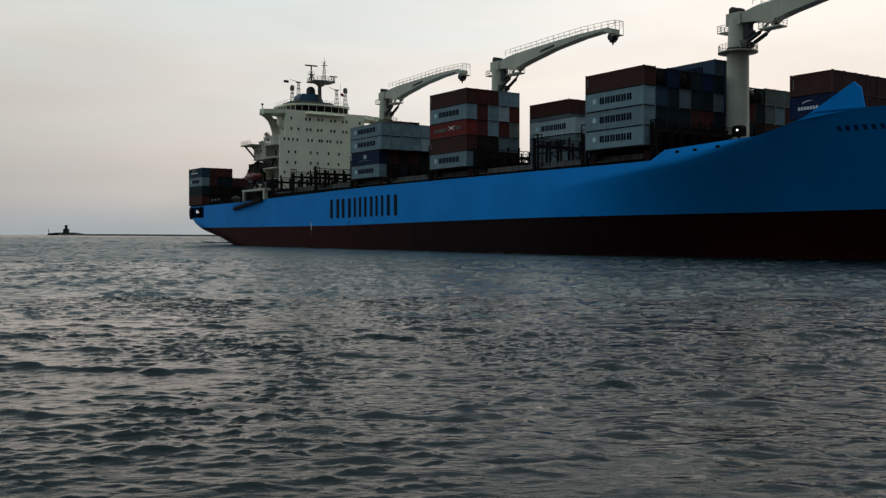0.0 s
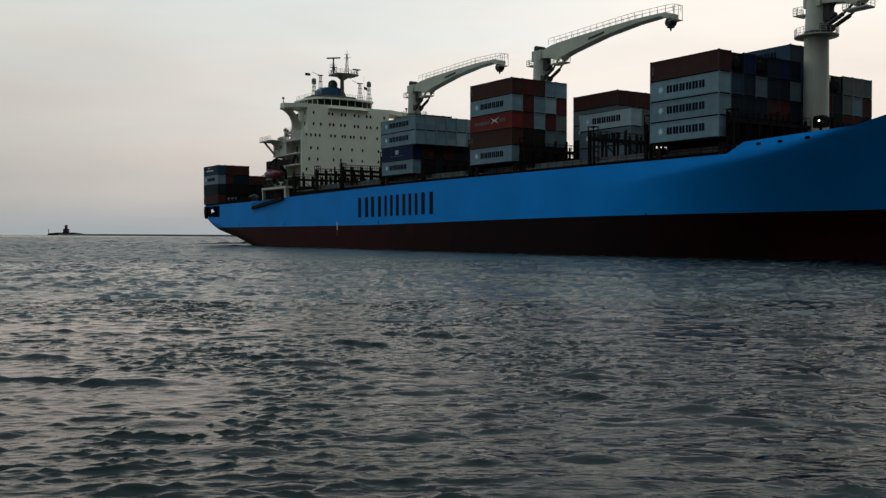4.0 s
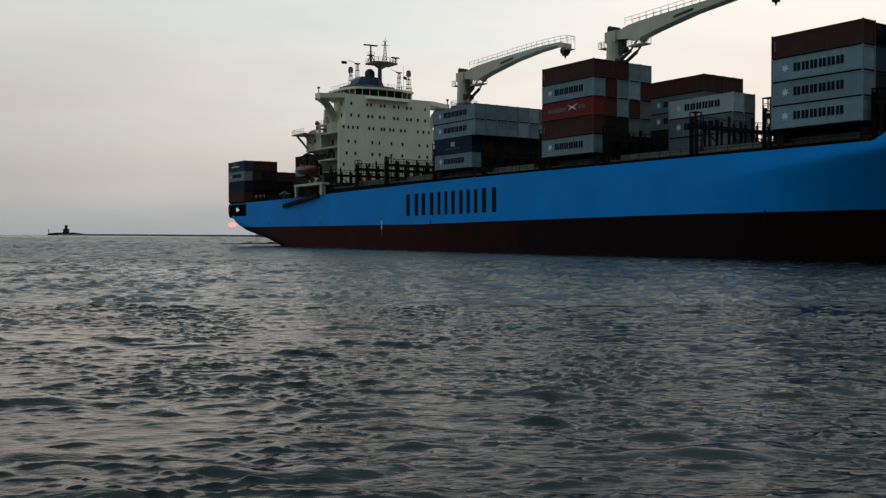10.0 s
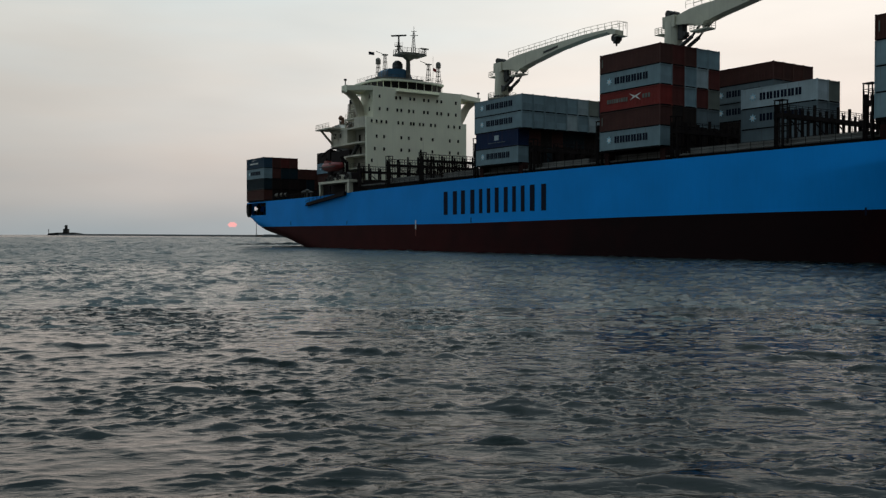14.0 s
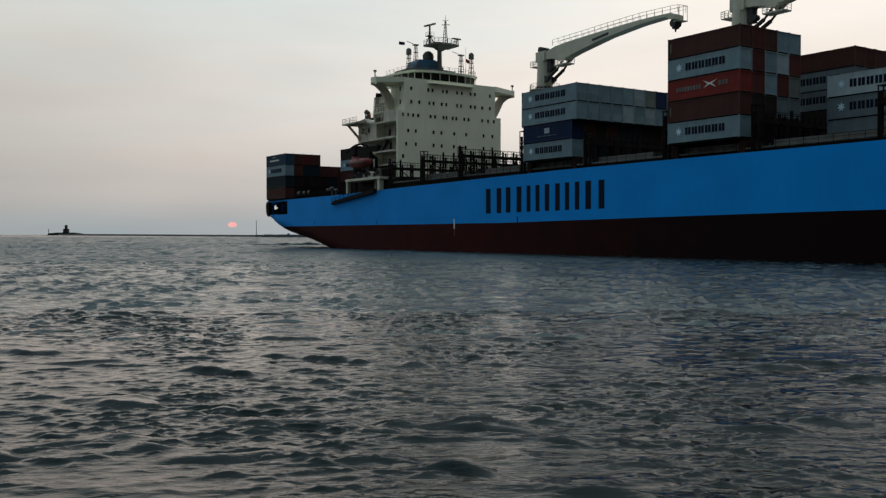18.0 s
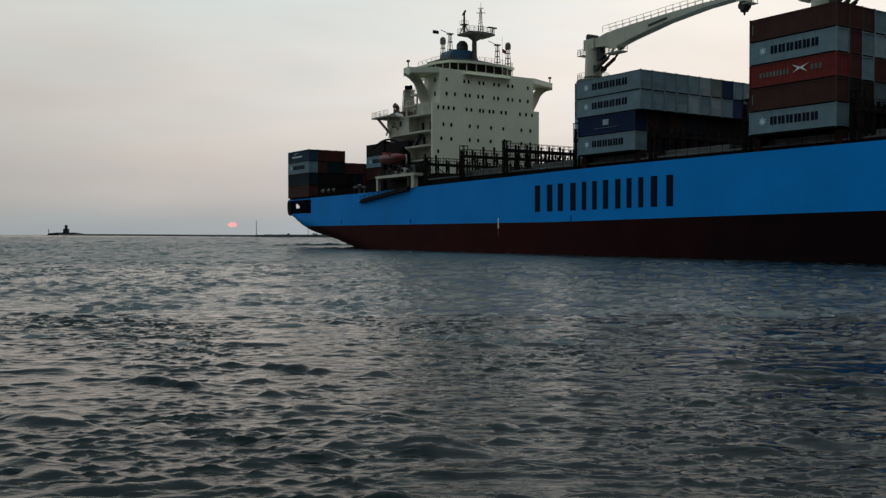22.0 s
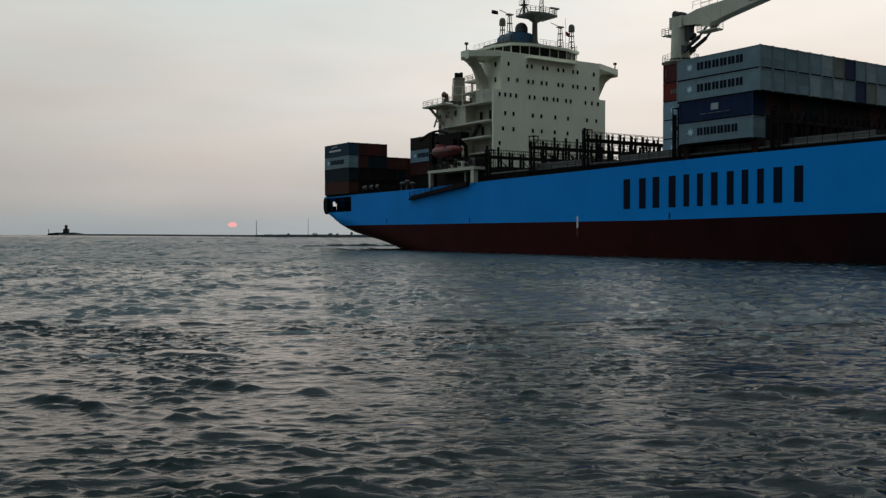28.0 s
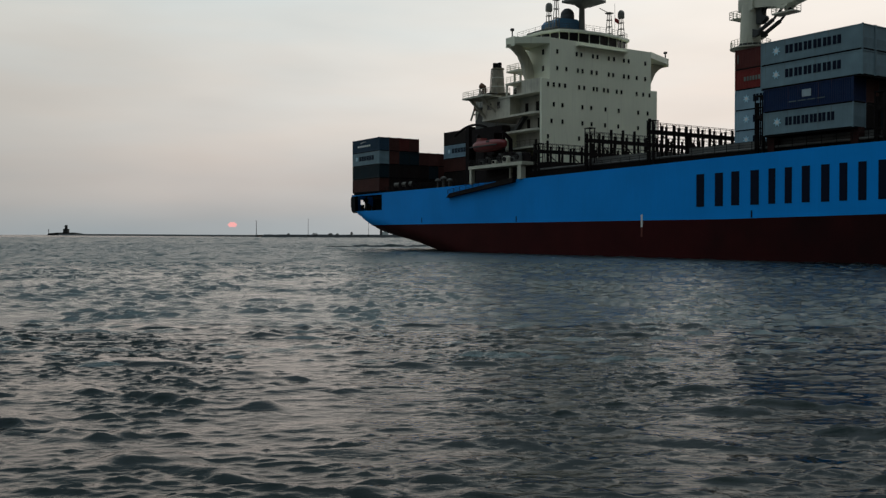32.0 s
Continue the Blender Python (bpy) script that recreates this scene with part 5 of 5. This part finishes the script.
def mark_meshes(style, L):
    """Plain bars where the side carries lettering, and a plain badge for the emblem."""
    key = (style, L)
    if key in MARKS:
        return MARKS[key]
    y0, y1 = -0.006, 0.06
    bars, badge, mats = [], None, (M_NAVY, M_STAR)
    if style == "line":
        for k in range(6):
            x, w = L * (0.26 + 0.56 * k / 6), L * 0.56 / 6 * 0.8
            bars += [(x, 1.02, x + w * 0.42, 2.02), (x + w * 0.56, 1.02, x + w, 2.02)]
        c = L * 0.165
        badge = Build().prism([(c + (0.6 if a % 2 else 0.3) * math.cos(a * math.pi / 7 + 0.2), 1.52 + (0.6 if a % 2 else 0.3) * math.sin(a * math.pi / 7 + 0.2)) for a in range(14)], 1, y0, y1)
    elif style == "script":
        bars = [(L * (0.13 + 0.04 * k), 1.15, L * (0.155 + 0.04 * k), 1.75) for k in range(9)] + [(L * (0.72 + 0.045 * k), 1.25, L * (0.75 + 0.045 * k), 1.85) for k in range(3)]
        badge = Build().prism([(L * 0.52, 1.2), (L * 0.60, 1.58), (L * 0.68, 1.1), (L * 0.63, 1.66), (L * 0.70, 2.1), (L * 0.60, 1.76), (L * 0.51, 2.15), (L * 0.57, 1.66)], 1, y0, y1)
        mats = (BOX_MATS["olive"], M_WHITE)
    elif style == "square":
        badge = Build().box(L * 0.45, y0, 1.3, L * 0.55, y1, 2.15)
        bars = [(L * (0.30 + 0.105 * k), 0.85, L * (0.385 + 0.105 * k), 0.97) for k in range(4)]
        mats = (BOX_MATS["slate"], BOX_MATS["pale"])
    elif style == "arc":
        badge = Build().prism([(L * 0.30, 1.9), (L * 0.42, 2.15), (L * 0.56, 2.2), (L * 0.42, 2.28), (L * 0.31, 2.05)], 1, y0, y1)
        bars = [(L * (0.2 + 0.07 * k), 1.1, L * (0.25 + 0.07 * k), 1.5) for k in range(7)]
        mats = (M_WHITE, M_WHITE)
    else:
        bars = [(0.45, 0.9, 0.58, 2.1)]
        mats = (BOX_MATS["olive"], None)
    MARKS[key] = ([Build().box(a, y0, b_, c, y1, d).mesh("lettering_bar", mats[0]) for a, b_, c, d in bars], badge.mesh("emblem", mats[1]) if badge else None)
    return MARKS[key]


CORES = {}


def core_mesh(L):
    """The pale round middle of the star."""
    if L not in CORES:
        CORES[L] = Build().tube((L * 0.165, -0.016, 1.52), (L * 0.165, 0.0, 1.52), 0.24, n=12).mesh("core", M_WHITE)
    return CORES[L]


WORDS = {"line": " with dark lettering bars and pale emblem", "script": " with white lettering bars", "square": " with a white square emblem", "arc": " with white lettering bars", "tab": " with a small pale mark", "": ""}


def container(colour, u, v_, z, L=12.19, kind="dry", style=""):
    name, _ = BOX_COLOURS[colour]
    ob = empty("shipping_container", name + (" refrigerated" if kind == "reefer" else " corrugated steel") + " cargo container" + WORDS[style], "container", "containers on the ship's deck")
    for nm, me in box_meshes(colour, L, kind).items():
        part(nm, me, None, ob)
    if style:
        bars, badge = mark_meshes(style, L)
        for me in bars:
            part("lettering_bar", me, None, ob)
        if badge:
            sign = part("emblem", badge, None, ob)
            if style == "line":
                part("core", core_mesh(L), None, sign)
    return aboard(ob, pose(u, v_, z))


def tank(u, v_, z, colour):
    """A tank container: a barrel in an open frame."""
    ob = empty("tank_container", colour + " barrel tank in a dark open frame", "container", "tank containers on deck")
    L, W, H = 6.06, 2.44, 2.6
    fr = Build()
    for x in (0, L - 0.16):
        for y in (0, W - 0.16):
            fr.box(x, y, 0, x + 0.16, y + 0.16, H)
        fr.box(x, 0.16, 0, x + 0.16, W - 0.16, 0.16).box(x, 0.16, H - 0.16, x + 0.16, W - 0.16, H)
    for y in (0, W - 0.12):
        fr.box(0.16, y, 0, L - 0.16, y + 0.12, 0.16).box(0.16, y, H - 0.12, L - 0.16, y + 0.12, H)
    part("frame", fr, M_STEEL, ob)
    part("barrel", Build().tube((0.5, W / 2, 1.35), (L - 0.5, W / 2, 1.35), 1.1, n=24), M_TANK, ob)
    # ends coloured near black for their shade; only the barrel stays ochre
    for x0, x1, r0, r1 in ((0.2, 0.5, 0.6, 1.08), (L - 0.5, L - 0.2, 1.08, 0.6)):
        part("end_cap", Build().tube((x0, W / 2, 1.35), (x1, W / 2, 1.35), r0, r1, 24), M_STEEL, ob)
    part("walkway", Build().box(0.3, W / 2 - 0.35, 2.5, L - 0.3, W / 2 + 0.35, 2.58), M_TANK, ob)
    return aboard(ob, pose(u, v_, z))


PITCH = 2.895
COL = 2.5


def bay(u, v0, z0, columns, L=12.19):
    """Columns from starboard to port, tiers from the deck up; a tier is (colour, kind, style) or just a colour."""
    for i, col in enumerate(columns):
        for k, item in enumerate(col):
            if item is None:
                continue
            c, kind, style = (item, "dry", "") if isinstance(item, str) else item
            container(c, u, v0 + COL * i, z0 + PITCH * k, L, kind, style)


GL = ("grey", "reefer", "line")
PL = ("pale", "reefer", "line")
BR = ("brown", "dry", "tab")
# stack ahead of the house: two long grey tiers above a navy and a grey one
low = [("storm", "reefer", "line"), ("ink", "dry", "square")]
# inner lower tiers: the shadow on them is put in as near-black colours
fill = ["dark", "dark", "brown", "dark", "teal", "brown", "dark", "dark", "brown", "teal", "dark", "dark", "brown"]
bay(20.95, -0.2, 15.45, [low] + [[fill[(i * 3 + 1) % 13], fill[(i * 5 + 2) % 13]] for i in range(13)])
upper = ["storm", "storm", "storm", "storm", "cloud", "olive", "ink", "storm", "cloud", "storm", "storm", "cloud", "storm"]
second = ["storm", "storm", "storm", "cloud", "storm", "cloud", "storm", "ink", "olive", "cloud", "storm", "storm", "storm"]
bay(20.55, -0.25, 15.45 + 2 * PITCH, [[("storm", "reefer", "line")] * 2] + [[(b_, "reefer", ""), (a, "reefer", "")] for a, b_ in zip(upper, second)], 13.72)
# behind it to port
bay(7.0, 11.4, 15.15, [[("ice", "reefer", "line"), ("ice", "reefer", "line"), ("ice", "reefer", "line"), ("red", "dry", "script"), ("maroon", "dry", "tab")], ["brown"] * 5, ["dark"] * 5])
# five-tier stack
# lowest inner boxes are near black, their shadow being part of the colour
bay(53.2, -0.35, 15.72, [
    [GL, BR, ("red", "dry", "script"), GL, BR], ["dark", "dark", "maroon", "maroon", "maroon"], ["dark", "dark", "grey", "grey", "brown"],
    ["dark", "slate", "maroon", "pale", "grey"], ["dark", "slate", "olive", "maroon", "grey"]])
bay(53.2, 24.5, 15.72, [["dark", "dark", ("slate", "reefer", "line"), ("slate", "reefer", "line"), "brown"], ["dark", "dark", "brown", "slate", "brown"], ["brown", "grey", "brown", "brown", "brown"], ["brown", "brown", "teal", "brown", "brown"]])
# low pair
bay(70.4, 10.6, 15.1, [[("slate", "reefer", ""), ("slate", "reefer", "line"), PL], ["slate", "slate", "olive"]])
# four-tier stack and the taller columns to port of it
bay(97.3, -0.45, 16.1, [[GL, GL, GL, BR], ["dark", "teal", "blue"], ["dark", "teal", "teal", "ink"], ["dark", "teal", "slate"], ["dark", "brown", "teal", "teal"], ["dark", "maroon", "teal", "ink"], ["dark", "teal", "slate", "teal"]])
tank(103.4, 2.05, 24.8, "ochre")
tank(103.4, 7.05, 24.8, "ochre")
bay(95.5, 17.0, 16.1, [["teal", "blue", "navy", "blue", ("blue", "reefer", "line")], ["teal", "blue", "teal", "navy", "blue"]])
bay(97.3, 22.0, 15.1, [["dark", "teal", "maroon"], ["maroon", "dark", "teal"], ["dark", "brown", "olive", "olive"], ["dark", "maroon", "grey", "olive"], ["dark", "teal", "brown", "olive"]])
tank(103.4, 22.0, 23.8, "ochre")
tank(103.4, 24.5, 23.8, "ochre")
# ahead of the forward crane
bay(129.7, 5.0, 15.0, [["brown", ("ink", "dry", "arc"), ("brown", "dry", "tab")]] + [["maroon", "brown", "brown"] for _ in range(8)], 6.06)
# at the stern
bay(-88.6, -0.4, 12.45, [["brown", "teal", ("storm", "reefer", "line"), ("blue", "dry", "arc")], ["dark", "dark", "brown", "brown"], ["dark", "dark", "teal", "maroon"], ["dark", "dark", "teal", "brown"], ["dark", "dark", "brown"], ["dark", "teal", "brown"], ["dark", "brown", "brown"]])
bay(-72.3, 13.3, 13.7, [["dark", "brown", ("ice", "reefer", "line"), "dark"]] + [["brown", "maroon", "brown", "brown"] for _ in range(5)])


# ================= how things move =================
COURSE = ((0, -31.893, 224.031, -56.142), (8, -16.777, 201.414, -56.346), (16, -1.679, 178.647, -56.550), (24, 13.402, 155.730, -56.754), (32, 28.465, 132.663, -56.958))


def motions():
    places = [(t, pose(x, y, 0, 0, 0, a)) for t, x, y, a in COURSE]
    walk(ship, places)
    walk(wake, places)
    for ob, m in AFLOAT:
        walk(ob, [(t, p @ m) for t, p in places])
    turns = [(0.4 * k, pose(*SCANNER_AT, 0, 0, 146.0 - 144.2 * (0.4 * k - 20.8))) for k in range(81)]
    walk(scanner, turns)
    for ob, vx, vy in SEA_DRIFT:
        walk(ob, [(t, pose(vx * t, vy * t, 0)) for t in (0.0, 16.0, 32.0)])


motions()
